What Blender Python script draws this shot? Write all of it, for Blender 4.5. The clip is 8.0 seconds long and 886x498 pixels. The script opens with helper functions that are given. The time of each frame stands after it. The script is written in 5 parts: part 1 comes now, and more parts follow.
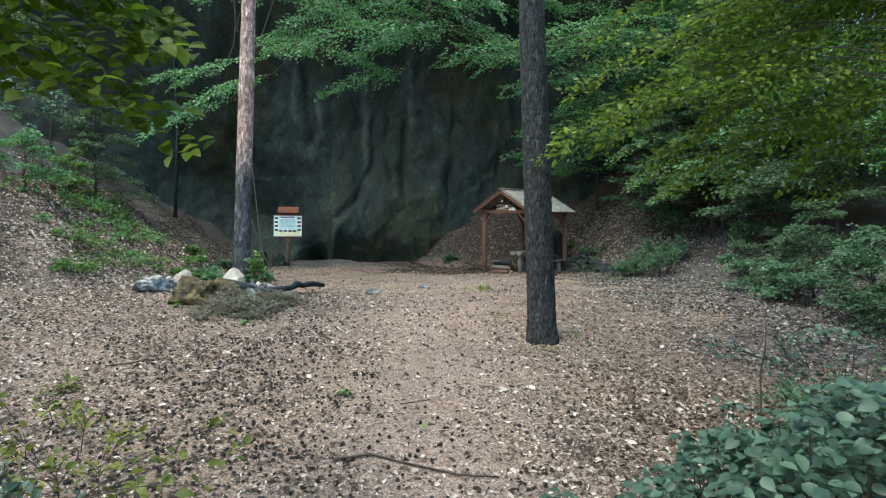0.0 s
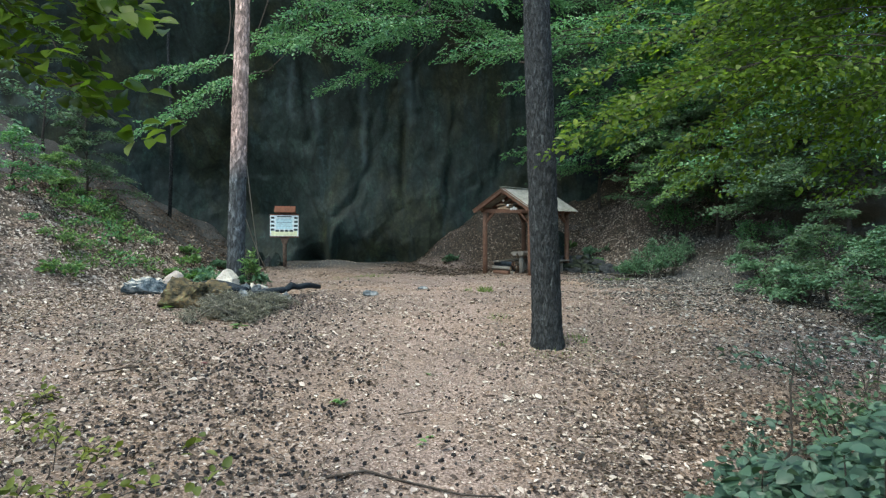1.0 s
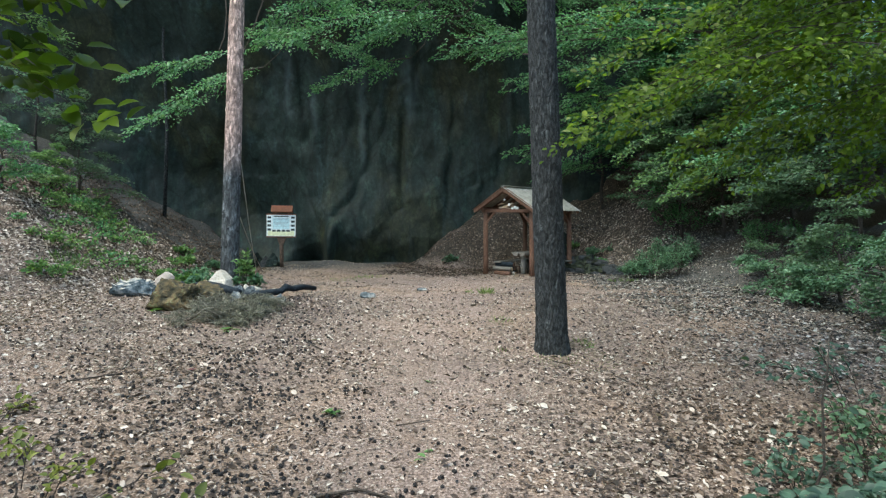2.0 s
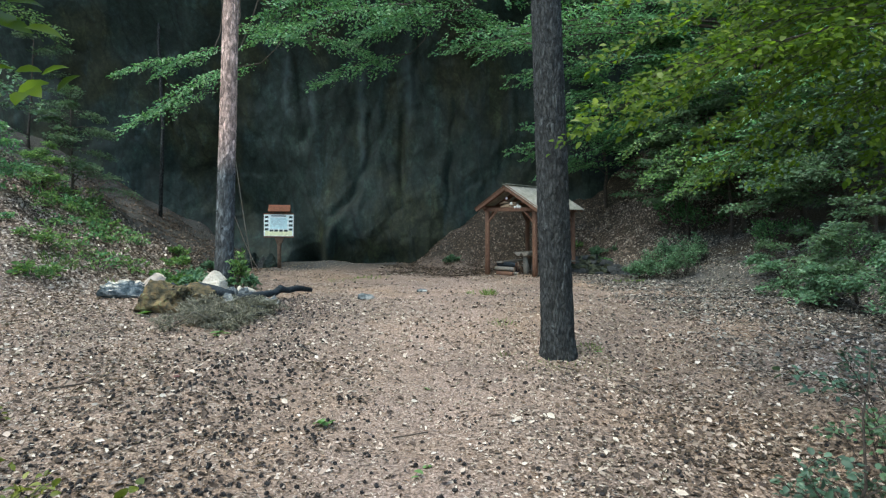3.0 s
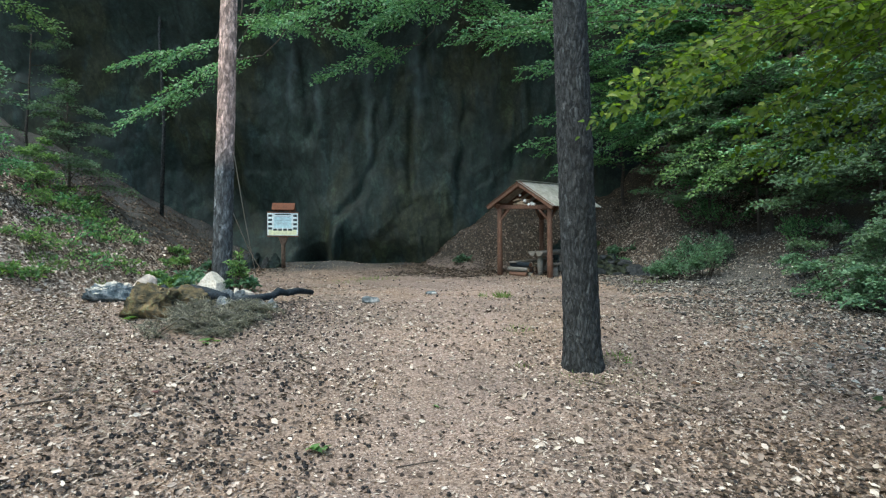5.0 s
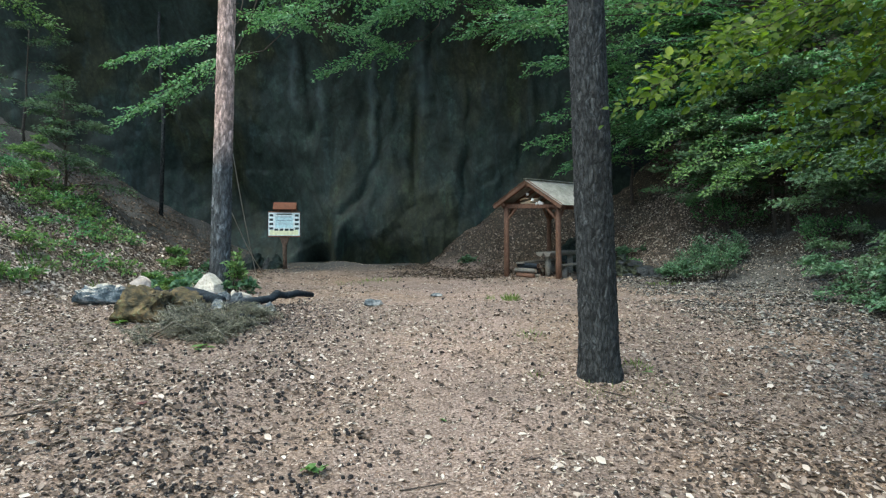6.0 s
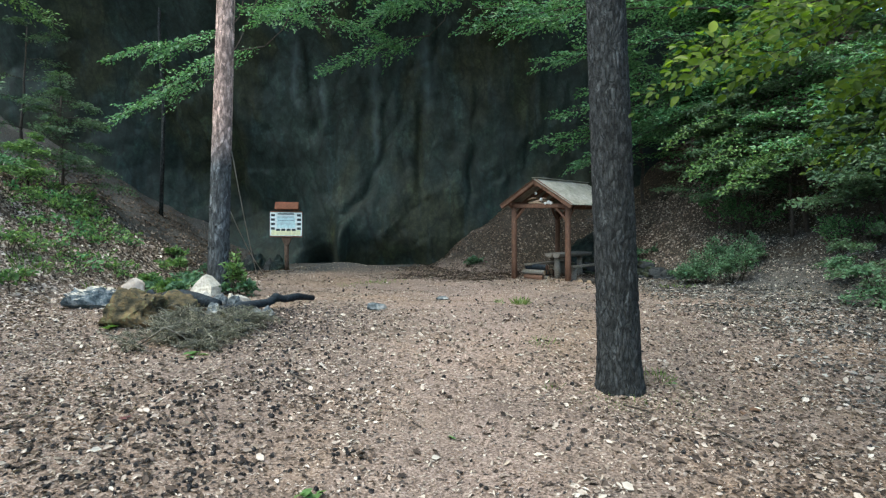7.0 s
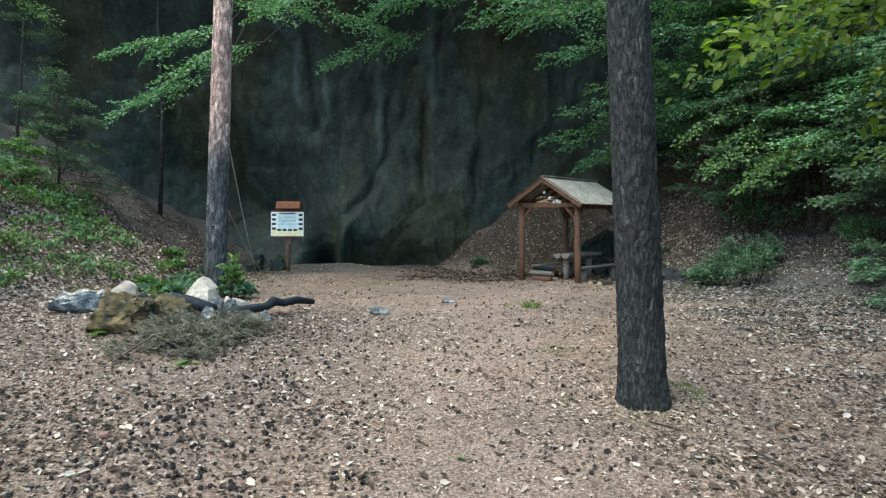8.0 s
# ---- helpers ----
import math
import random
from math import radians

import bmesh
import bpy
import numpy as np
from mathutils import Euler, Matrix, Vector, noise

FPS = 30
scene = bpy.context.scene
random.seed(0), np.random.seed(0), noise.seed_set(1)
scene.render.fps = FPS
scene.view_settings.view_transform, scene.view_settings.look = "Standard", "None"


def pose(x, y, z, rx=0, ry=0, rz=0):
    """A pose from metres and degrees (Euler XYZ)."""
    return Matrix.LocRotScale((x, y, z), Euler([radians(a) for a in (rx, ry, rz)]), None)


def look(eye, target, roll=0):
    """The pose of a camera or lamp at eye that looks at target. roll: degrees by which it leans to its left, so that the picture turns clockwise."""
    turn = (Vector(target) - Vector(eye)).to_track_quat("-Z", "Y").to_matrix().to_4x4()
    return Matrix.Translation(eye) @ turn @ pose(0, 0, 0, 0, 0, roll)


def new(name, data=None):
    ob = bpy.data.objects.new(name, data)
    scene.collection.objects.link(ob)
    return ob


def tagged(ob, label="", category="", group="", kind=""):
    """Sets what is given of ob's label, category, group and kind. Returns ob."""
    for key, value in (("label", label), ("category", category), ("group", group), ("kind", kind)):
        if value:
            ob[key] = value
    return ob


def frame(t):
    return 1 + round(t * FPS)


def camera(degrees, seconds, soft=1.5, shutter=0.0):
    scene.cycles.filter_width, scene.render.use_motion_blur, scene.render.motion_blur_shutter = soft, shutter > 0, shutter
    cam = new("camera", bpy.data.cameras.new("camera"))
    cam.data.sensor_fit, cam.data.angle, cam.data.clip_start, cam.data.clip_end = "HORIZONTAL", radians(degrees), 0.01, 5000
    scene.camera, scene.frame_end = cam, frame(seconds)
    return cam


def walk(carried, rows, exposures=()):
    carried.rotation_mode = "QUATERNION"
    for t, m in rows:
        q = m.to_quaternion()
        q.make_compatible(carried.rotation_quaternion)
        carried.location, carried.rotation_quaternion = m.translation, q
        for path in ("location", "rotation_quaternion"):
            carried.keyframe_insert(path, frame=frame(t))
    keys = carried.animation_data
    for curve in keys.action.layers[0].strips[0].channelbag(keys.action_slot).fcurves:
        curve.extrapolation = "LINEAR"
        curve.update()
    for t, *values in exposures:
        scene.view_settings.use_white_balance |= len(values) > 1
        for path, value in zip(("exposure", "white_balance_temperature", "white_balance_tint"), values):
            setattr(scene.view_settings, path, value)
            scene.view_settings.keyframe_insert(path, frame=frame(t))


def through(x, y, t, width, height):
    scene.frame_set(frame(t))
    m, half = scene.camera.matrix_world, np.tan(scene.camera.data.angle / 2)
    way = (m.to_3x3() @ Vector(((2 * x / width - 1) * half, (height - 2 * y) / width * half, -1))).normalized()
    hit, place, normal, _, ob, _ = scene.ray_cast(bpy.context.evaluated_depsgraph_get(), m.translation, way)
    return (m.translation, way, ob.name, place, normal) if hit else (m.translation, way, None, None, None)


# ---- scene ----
cam = camera(72.0, 8.0, soft=1.25)
PATH = [
    (0.0, (0.000, 0.000, 2.200), (-0.000, 1.999, 2.259), 0.00),
    (0.5, (-0.004, 0.201, 2.205), (-0.002, 2.201, 2.263), 0.00),
    (1.0, (-0.021, 0.428, 2.219), (-0.018, 2.428, 2.278), 0.00),
    (1.5, (-0.027, 0.627, 2.230), (-0.023, 2.626, 2.289), 0.00),
    (3.0, (-0.002, 1.256, 2.240), (-0.003, 3.255, 2.300), -0.10),
    (3.5, (0.000, 1.467, 2.243), (-0.009, 3.466, 2.303), -0.11),
    (4.0, (-0.008, 1.657, 2.250), (-0.023, 3.656, 2.310), -0.11),
    (4.5, (-0.012, 1.861, 2.254), (-0.036, 3.860, 2.313), -0.12),
    (6.0, (-0.064, 2.551, 2.280), (-0.109, 4.549, 2.340), -0.13),
    (6.5, (-0.091, 2.802, 2.292), (-0.143, 4.800, 2.354), -0.04),
    (7.0, (-0.115, 3.029, 2.311), (-0.174, 5.027, 2.372), -0.04),
    (7.5, (-0.138, 3.267, 2.336), (-0.204, 5.265, 2.396), -0.05),
    (8.0, (-0.173, 3.502, 2.349), (-0.244, 5.500, 2.409), -0.05),
]
walk(cam, [(t, look(eye, target, roll)) for t, eye, target, roll in PATH], [(0.0, 0.12, 6430, -3), (8.0, 0.12, 6430, -3)])

# ---- sky and sun ----
world = bpy.data.worlds.new("sky")
scene.world = world
world.use_nodes = True
wn = world.node_tree.nodes
sky = wn.new("ShaderNodeTexSky")
sky.sky_type, sky.sun_disc = "NISHITA", False
sky.sun_elevation, sky.sun_rotation = radians(62), radians(229)
sky.air_density, sky.dust_density = 1.0, 2.0
world.node_tree.links.new(sky.outputs[0], wn["Background"].inputs[0])
wn["Background"].inputs[1].default_value = 0.5
sun = new("sun", bpy.data.lights.new("sun", "SUN"))
sun.data.energy, sun.data.angle, sun.data.color = 3.0, radians(50), (1.0, 0.95, 0.87)
sun.matrix_world = look((-11, 2.5, 30), (0, 12, 2))


# ---- materials ----
def material(name, rough=0.8, spec=0.3):
    m = bpy.data.materials.new(name)
    m.use_nodes = True
    b = m.node_tree.nodes["Principled BSDF"]
    b.inputs["Roughness"].default_value = rough
    b.inputs["Specular IOR Level"].default_value = spec
    return m, m.node_tree.nodes, m.node_tree.links, b


def noise_node(n, l, scale, detail=4, rough=0.6, vec=None, stretch=None):
    t = n.new("ShaderNodeTexNoise")
    t.inputs["Scale"].default_value, t.inputs["Detail"].default_value, t.inputs["Roughness"].default_value = scale, detail, rough
    if vec is None:
        vec = n.new("ShaderNodeTexCoord").outputs["Object"]
    if stretch:
        mp = n.new("ShaderNodeMapping")
        mp.inputs["Scale"].default_value = stretch
        l.new(vec, mp.inputs[0])
        vec = mp.outputs[0]
    l.new(vec, t.inputs["Vector"])
    return t.outputs["Fac"]


def ramp(n, l, fac, stops):
    r = n.new("ShaderNodeValToRGB")
    e = r.color_ramp.elements
    while len(e) < len(stops):
        e.new(0.5)
    for k, (p, c) in zip(e, stops):
        k.position, k.color = p, (*c, 1)
    l.new(fac, r.inputs[0])
    return r.outputs[0]


def mix(n, l, fac, a, b, mode="MIX"):
    x = n.new("ShaderNodeMix")
    x.data_type, x.blend_type = "RGBA", mode
    for v, i in ((fac, 0), (a, 6), (b, 7)):
        if isinstance(v, (int, float)):
            x.inputs[i].default_value = v
        elif isinstance(v, tuple):
            x.inputs[i].default_value = (*v, 1)
        else:
            l.new(v, x.inputs[i])
    return x.outputs[2]


def bump(n, l, b, height, strength, dist):
    k = n.new("ShaderNodeBump")
    k.inputs["Strength"].default_value, k.inputs["Distance"].default_value = strength, dist
    l.new(height, k.inputs["Height"])
    l.new(k.outputs[0], b.inputs["Normal"])


def two_scale(name, stops, big=1.5, fine=25.0, rough=0.85, tint=(0.5, 0.5, 0.5), amount=0.35, relief=0.02, stretch=None, spec=0.25):
    """A surface whose colour runs over stops by a fine noise, and over a broad one with tint."""
    m, n, l, b = material(name, rough, spec)
    f = noise_node(n, l, fine, 6, 0.65, stretch=stretch)
    g = noise_node(n, l, big, 3, 0.5)
    c = ramp(n, l, f, stops)
    broad = ramp(n, l, g, [(0.35, tint), (0.65, (1, 1, 1))])
    l.new(mix(n, l, amount, c, broad, "MULTIPLY"), b.inputs["Base Color"])
    bump(n, l, b, f, 0.7, relief)
    return m


def leaf_material(name, stops, through=0.35, rough=0.45, spec=0.35):
    """Thin leaves: colour differs from leaf to leaf, and some light comes through."""
    m, n, l, b = material(name, rough, spec)
    rnd = n.new("ShaderNodeNewGeometry").outputs["Random Per Island"]
    c = ramp(n, l, rnd, stops)
    patch = ramp(n, l, noise_node(n, l, 0.9, 2), [(0.3, (0.7, 0.75, 0.7)), (0.7, (1, 1, 1))])
    c = mix(n, l, 0.6, c, patch, "MULTIPLY")
    l.new(c, b.inputs["Base Color"])
    t = n.new("ShaderNodeBsdfTranslucent")
    l.new(mix(n, l, 1.0, c, (0.95, 1.0, 0.5), "MULTIPLY"), t.inputs[0])
    s = n.new("ShaderNodeMixShader")
    s.inputs[0].default_value = through
    l.new(b.outputs[0], s.inputs[1])
    l.new(t.outputs[0], s.inputs[2])
    l.new(s.outputs[0], n["Material Output"].inputs[0])
    return m


def plain(name, color, rough=0.7, spec=0.3):
    m, n, l, b = material(name, rough, spec)
    f = noise_node(n, l, 14, 4)
    v = ramp(n, l, f, [(0.3, tuple(c * 0.75 for c in color)), (0.7, tuple(min(1, c * 1.15) for c in color))])
    l.new(v, b.inputs["Base Color"])
    return m


def soil_material():
    m, n, l, b = material("forest_soil", 0.95, 0.15)
    f = noise_node(n, l, 38, 6, 0.7)
    g = noise_node(n, l, 0.45, 4, 0.6)
    h = noise_node(n, l, 7, 4, 0.6)
    c = ramp(n, l, f, [(0.32, (0.04, 0.032, 0.028)), (0.5, (0.238, 0.18, 0.144)), (0.68, (0.5, 0.41, 0.342))])
    c = mix(n, l, 0.75, c, ramp(n, l, g, [(0.35, (0.66, 0.66, 0.68)), (0.5, (0.9, 0.88, 0.86)), (0.66, (1.0, 0.92, 0.78))]), "MULTIPLY")
    c = mix(n, l, 0.5, c, ramp(n, l, h, [(0.35, (0.55, 0.55, 0.55)), (0.6, (1, 1, 1))]), "MULTIPLY")
    c = mix(n, l, 1.0, c, (1.0, 0.985, 0.98), "MULTIPLY")
    # the trodden middle of the clearing: finer, tan soil with needles
    xy = n.new("ShaderNodeSeparateXYZ")
    l.new(n.new("ShaderNodeTexCoord").outputs["Object"], xy.inputs[0])
    reach = n.new("ShaderNodeMapRange")
    for key, v in (("From Min", 4.0), ("From Max", 14.0), ("To Min", 2.2), ("To Max", 6.0)):
        reach.inputs[key].default_value = v
    l.new(xy.outputs["Y"], reach.inputs["Value"])
    off = n.new("ShaderNodeMath")
    off.operation = "ABSOLUTE"
    l.new(xy.outputs["X"], off.inputs[0])
    share = n.new("ShaderNodeMath")
    share.operation = "DIVIDE"
    l.new(off.outputs[0], share.inputs[0])
    l.new(reach.outputs[0], share.inputs[1])
    rag = n.new("ShaderNodeMath")
    rag.operation = "MULTIPLY_ADD"
    rag.inputs[1].default_value = 1.5
    l.new(noise_node(n, l, 0.7, 5, 0.65), rag.inputs[0])
    l.new(share.outputs[0], rag.inputs[2])
    tread = ramp(n, l, rag.outputs[0], [(0.65, (0.6, 0.6, 0.6)), (1.1, (0, 0, 0))])
    trodden = ramp(n, l, f, [(0.34, (0.06, 0.045, 0.035)), (0.5, (0.262, 0.19, 0.155)), (0.66, (0.56, 0.44, 0.37))])
    c = mix(n, l, tread, c, trodden)
    # steep slopes get a darker soil that has the trees' shade in its colour
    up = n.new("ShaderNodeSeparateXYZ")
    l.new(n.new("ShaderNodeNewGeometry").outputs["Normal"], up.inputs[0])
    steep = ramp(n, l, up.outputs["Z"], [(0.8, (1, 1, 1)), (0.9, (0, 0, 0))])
    shaded_slope = ramp(n, l, f, [(0.3, (0.02, 0.017, 0.013)), (0.5, (0.06, 0.049, 0.037)), (0.72, (0.15, 0.125, 0.098))])
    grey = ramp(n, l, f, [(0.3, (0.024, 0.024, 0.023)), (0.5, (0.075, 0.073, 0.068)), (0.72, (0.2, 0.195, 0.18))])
    # grey soil begins under the trees of the right-hand bank, darkened for their shade
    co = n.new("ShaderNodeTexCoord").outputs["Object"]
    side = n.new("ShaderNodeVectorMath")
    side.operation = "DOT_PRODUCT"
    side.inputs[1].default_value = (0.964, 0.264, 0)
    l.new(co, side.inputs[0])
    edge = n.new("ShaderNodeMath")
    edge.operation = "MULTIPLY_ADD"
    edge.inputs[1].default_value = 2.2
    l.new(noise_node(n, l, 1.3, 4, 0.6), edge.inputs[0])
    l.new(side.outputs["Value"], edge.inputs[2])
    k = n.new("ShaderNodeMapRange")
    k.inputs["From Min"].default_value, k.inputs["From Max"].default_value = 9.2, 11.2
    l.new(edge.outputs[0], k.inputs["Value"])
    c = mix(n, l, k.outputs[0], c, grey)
    # and the same grey for the shadow under the cliff at the top of the left-hand bank
    cliff_shade = n.new("ShaderNodeVectorMath")
    cliff_shade.operation = "DOT_PRODUCT"
    cliff_shade.inputs[1].default_value = (-0.5, 0.85, 0)
    l.new(co, cliff_shade.inputs[0])
    rim = n.new("ShaderNodeMath")
    rim.operation = "MULTIPLY_ADD"
    rim.inputs[1].default_value = 2.0
    l.new(noise_node(n, l, 1.0, 4, 0.6), rim.inputs[0])
    l.new(cliff_shade.outputs["Value"], rim.inputs[2])
    q = n.new("ShaderNodeMapRange")
    q.inputs["From Min"].default_value, q.inputs["From Max"].default_value = 20.8, 22.6
    l.new(rim.outputs[0], q.inputs["Value"])
    l.new(mix(n, l, q.outputs[0], mix(n, l, steep, c, shaded_slope), grey), b.inputs["Base Color"])
    bump(n, l, b, f, 0.8, 0.03)
    return m


def rock_material():
    """Rock with the shade of canopy and overhang in its near-black colour: vertical grain, ochre panels and pale
    blue-grey lime streaks that run down the face.
    """
    m, n, l, b = material("cliff_rock", 0.7, 0.35)
    co = n.new("ShaderNodeTexCoord").outputs["Object"]
    f = noise_node(n, l, 2.4, 9, 0.68, stretch=(1, 1, 0.55))
    s = noise_node(n, l, 1.1, 6, 0.65, stretch=(2.2, 2.2, 0.1))
    w = noise_node(n, l, 0.4, 4, 0.55, stretch=(1, 1, 0.5))
    g = noise_node(n, l, 8.0, 8, 0.72, stretch=(1, 1, 0.85))
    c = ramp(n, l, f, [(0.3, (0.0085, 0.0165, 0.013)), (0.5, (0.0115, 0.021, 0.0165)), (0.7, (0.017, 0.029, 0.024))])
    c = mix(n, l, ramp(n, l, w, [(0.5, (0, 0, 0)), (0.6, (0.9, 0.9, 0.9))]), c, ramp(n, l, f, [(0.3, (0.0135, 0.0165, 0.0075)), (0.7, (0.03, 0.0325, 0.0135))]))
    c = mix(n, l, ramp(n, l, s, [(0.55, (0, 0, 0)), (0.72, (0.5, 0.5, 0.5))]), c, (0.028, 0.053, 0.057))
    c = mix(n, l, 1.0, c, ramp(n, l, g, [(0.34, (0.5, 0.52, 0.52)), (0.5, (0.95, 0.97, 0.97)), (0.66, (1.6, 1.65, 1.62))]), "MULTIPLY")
    # hairline fissures, and scars where flakes have broken away
    bend = n.new("ShaderNodeVectorMath")
    bend.operation = "MULTIPLY_ADD"
    bend.inputs[1].default_value = (1.2, 0, 1.2)
    drift = n.new("ShaderNodeTexNoise")
    drift.inputs["Scale"].default_value, drift.inputs["Detail"].default_value = 0.9, 6.0
    l.new(co, drift.inputs["Vector"])
    l.new(drift.outputs["Color"], bend.inputs[0])
    l.new(co, bend.inputs[2])
    tall = n.new("ShaderNodeMapping")
    tall.inputs["Scale"].default_value = (1.1, 0.3, 0.42)
    l.new(bend.outputs[0], tall.inputs[0])
    fissure = n.new("ShaderNodeTexVoronoi")
    fissure.feature = "DISTANCE_TO_EDGE"
    fissure.inputs["Scale"].default_value = 1.0
    l.new(tall.outputs[0], fissure.inputs["Vector"])
    c = mix(n, l, 1.0, c, ramp(n, l, fissure.outputs["Distance"], [(0.0, (0.5, 0.5, 0.5)), (0.035, (1, 1, 1))]), "MULTIPLY")
    scar = noise_node(n, l, 1.5, 9, 0.62, stretch=(1, 1, 0.6))
    c = mix(n, l, 1.0, c, ramp(n, l, scar, [(0.44, (0.8, 0.8, 0.8)), (0.47, (1, 1, 1)), (0.56, (1, 1, 1)), (0.585, (1.4, 1.4, 1.36))]), "MULTIPLY")
    # four broad lime streaks: x, half width, lower and upper end
    xyz = n.new("ShaderNodeSeparateXYZ")
    wob = n.new("ShaderNodeVectorMath")
    wob.operation = "MULTIPLY_ADD"
    wob.inputs[1].default_value = (0.9, 0, 1.6)
    t = n.new("ShaderNodeTexNoise")
    t.inputs["Scale"].default_value, t.inputs["Detail"].default_value = 1.1, 5.0
    l.new(co, t.inputs["Vector"])
    l.new(t.outputs["Color"], wob.inputs[0])
    l.new(co, wob.inputs[2])
    l.new(wob.outputs[0], xyz.inputs[0])
    for x, half, lo, hi in ((-5.5, 0.2, 8.6, 11.5), (-4.45, 0.18, 8.0, 9.8), (-2.7, 0.22, 6.2, 10.2), (-0.85, 0.34, 8.2, 11.6)):
        d = n.new("ShaderNodeMath")
        d.operation = "SUBTRACT"
        l.new(xyz.outputs["X"], d.inputs[0])
        d.inputs[1].default_value = x
        a = n.new("ShaderNodeMath")
        a.operation = "ABSOLUTE"
        l.new(d.outputs[0], a.inputs[0])
        across = n.new("ShaderNodeMapRange")
        across.inputs["From Min"].default_value, across.inputs["From Max"].default_value = half, 0.0
        l.new(a.outputs[0], across.inputs["Value"])
        ends = []
        for p, q in ((lo, lo + 1.0), (hi + 0.8, hi - 0.6)):
            e = n.new("ShaderNodeMapRange")
            e.inputs["From Min"].default_value, e.inputs["From Max"].default_value = p, q
            l.new(xyz.outputs["Z"], e.inputs["Value"])
            ends.append(e.outputs[0])
        k = across.outputs[0]
        for e in ends + [s]:
            mu = n.new("ShaderNodeMath")
            mu.operation = "MULTIPLY"
            l.new(k, mu.inputs[0])
            l.new(e, mu.inputs[1])
            k = mu.outputs[0]
        gain = n.new("ShaderNodeMath")
        gain.operation = "MULTIPLY"
        gain.use_clamp = True
        gain.inputs[1].default_value = 0.65
        l.new(k, gain.inputs[0])
        c = mix(n, l, gain.outputs[0], c, (0.1, 0.135, 0.142))
    l.new(c, b.inputs["Base Color"])
    bump(n, l, b, mix(n, l, 0.55, f, g), 0.6, 0.05)
    return m


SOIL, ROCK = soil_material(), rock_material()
def bark_material(name, low, high, change, coarse=1.0):
    """Pine bark in plates; low and high are its colours under and over the height where it changes."""
    m, n, l, b = material(name, 0.95, 0.2)
    co = n.new("ShaderNodeTexCoord").outputs["Object"]
    warp = n.new("ShaderNodeTexNoise")
    warp.inputs["Scale"].default_value, warp.inputs["Detail"].default_value = 5.0, 3.0
    l.new(co, warp.inputs["Vector"])
    wob = n.new("ShaderNodeVectorMath")
    wob.operation = "MULTIPLY_ADD"
    wob.inputs[1].default_value = (0.1, 0.1, 0.22)
    l.new(warp.outputs["Color"], wob.inputs[0])
    l.new(co, wob.inputs[2])
    mp = n.new("ShaderNodeMapping")
    mp.inputs["Scale"].default_value = (26 / coarse, 26 / coarse, 9 / coarse)
    l.new(wob.outputs[0], mp.inputs[0])
    plates = n.new("ShaderNodeTexVoronoi")
    plates.inputs["Scale"].default_value = 1.0
    l.new(mp.outputs[0], plates.inputs["Vector"])
    flake = n.new("ShaderNodeSeparateColor")
    l.new(plates.outputs["Color"], flake.inputs[0])
    f = noise_node(n, l, 26 / coarse, 8, 0.75, stretch=(1, 1, 0.45))
    z = n.new("ShaderNodeSeparateXYZ")
    l.new(co, z.inputs[0])
    k = n.new("ShaderNodeMapRange")
    k.inputs["From Min"].default_value, k.inputs["From Max"].default_value = change - 0.6, change + 0.5
    l.new(z.outputs["Z"], k.inputs["Value"])
    shade = [(0.3, 0.45), (0.5, 0.95), (0.68, 2.1)]
    lowc = ramp(n, l, f, [(p, tuple(c * q for c in low)) for p, q in shade])
    highc = ramp(n, l, f, [(p, tuple(c * q for c in high)) for p, q in shade])
    c = mix(n, l, k.outputs[0], lowc, highc)
    cell = ramp(n, l, flake.outputs[0], [(0.0, (0.35, 0.35, 0.35)), (0.3, (0.75, 0.75, 0.75)), (0.8, (1.1, 1.1, 1.1)), (1.0, (1.9, 1.9, 1.9))])
    mq = n.new("ShaderNodeMapping")
    mq.inputs["Scale"].default_value = (24 / coarse, 24 / coarse, 6 / coarse)
    l.new(wob.outputs[0], mq.inputs[0])
    crack = n.new("ShaderNodeTexVoronoi")
    crack.feature = "DISTANCE_TO_EDGE"
    crack.inputs["Scale"].default_value = 1.0
    l.new(mq.outputs[0], crack.inputs["Vector"])
    line = ramp(n, l, crack.outputs["Distance"], [(0.0, (0.33, 0.33, 0.33)), (0.1, (0.78, 0.78, 0.78)), (0.3, (1.08, 1.08, 1.08))])
    groove = mix(n, l, 1.0, cell, line, "MULTIPLY")
    l.new(mix(n, l, 0.8, c, groove, "MULTIPLY"), b.inputs["Base Color"])
    hgt = mix(n, l, 0.5, groove, f)
    bump(n, l, b, hgt, 0.9, 0.03)
    return m


BARK = bark_material("grey_pine_bark", (0.04, 0.043, 0.043), (0.042, 0.043, 0.045), 30.0)
BARK_RED = bark_material("two_toned_pine_bark", (0.086, 0.094, 0.097), (0.42, 0.3, 0.255), 4.95, 1.9)
TWIG = two_scale("twig_bark", [(0.3, (0.025, 0.021, 0.018)), (0.7, (0.085, 0.07, 0.056))], 3, 30, 0.9)
BEECH_LEAF = leaf_material("beech_leaf", [(0.0, (0.06, 0.15, 0.07)), (0.5, (0.115, 0.265, 0.115)), (1.0, (0.23, 0.42, 0.2))], 0.35, 0.24, 0.5)
DARK_LEAF = leaf_material("shade_leaf", [(0.0, (0.045, 0.085, 0.048)), (0.5, (0.075, 0.14, 0.072)), (1.0, (0.125, 0.2, 0.1))], 0.3)
# the last stop makes a few lime leaves pale, as painted glints
LIME_LEAF = leaf_material("lime_leaf", [(0.0, (0.052, 0.095, 0.011)), (0.55, (0.106, 0.178, 0.018)), (0.92, (0.175, 0.265, 0.03)), (1.0, (0.32, 0.38, 0.14))], 0.68, 0.3, 0.2)
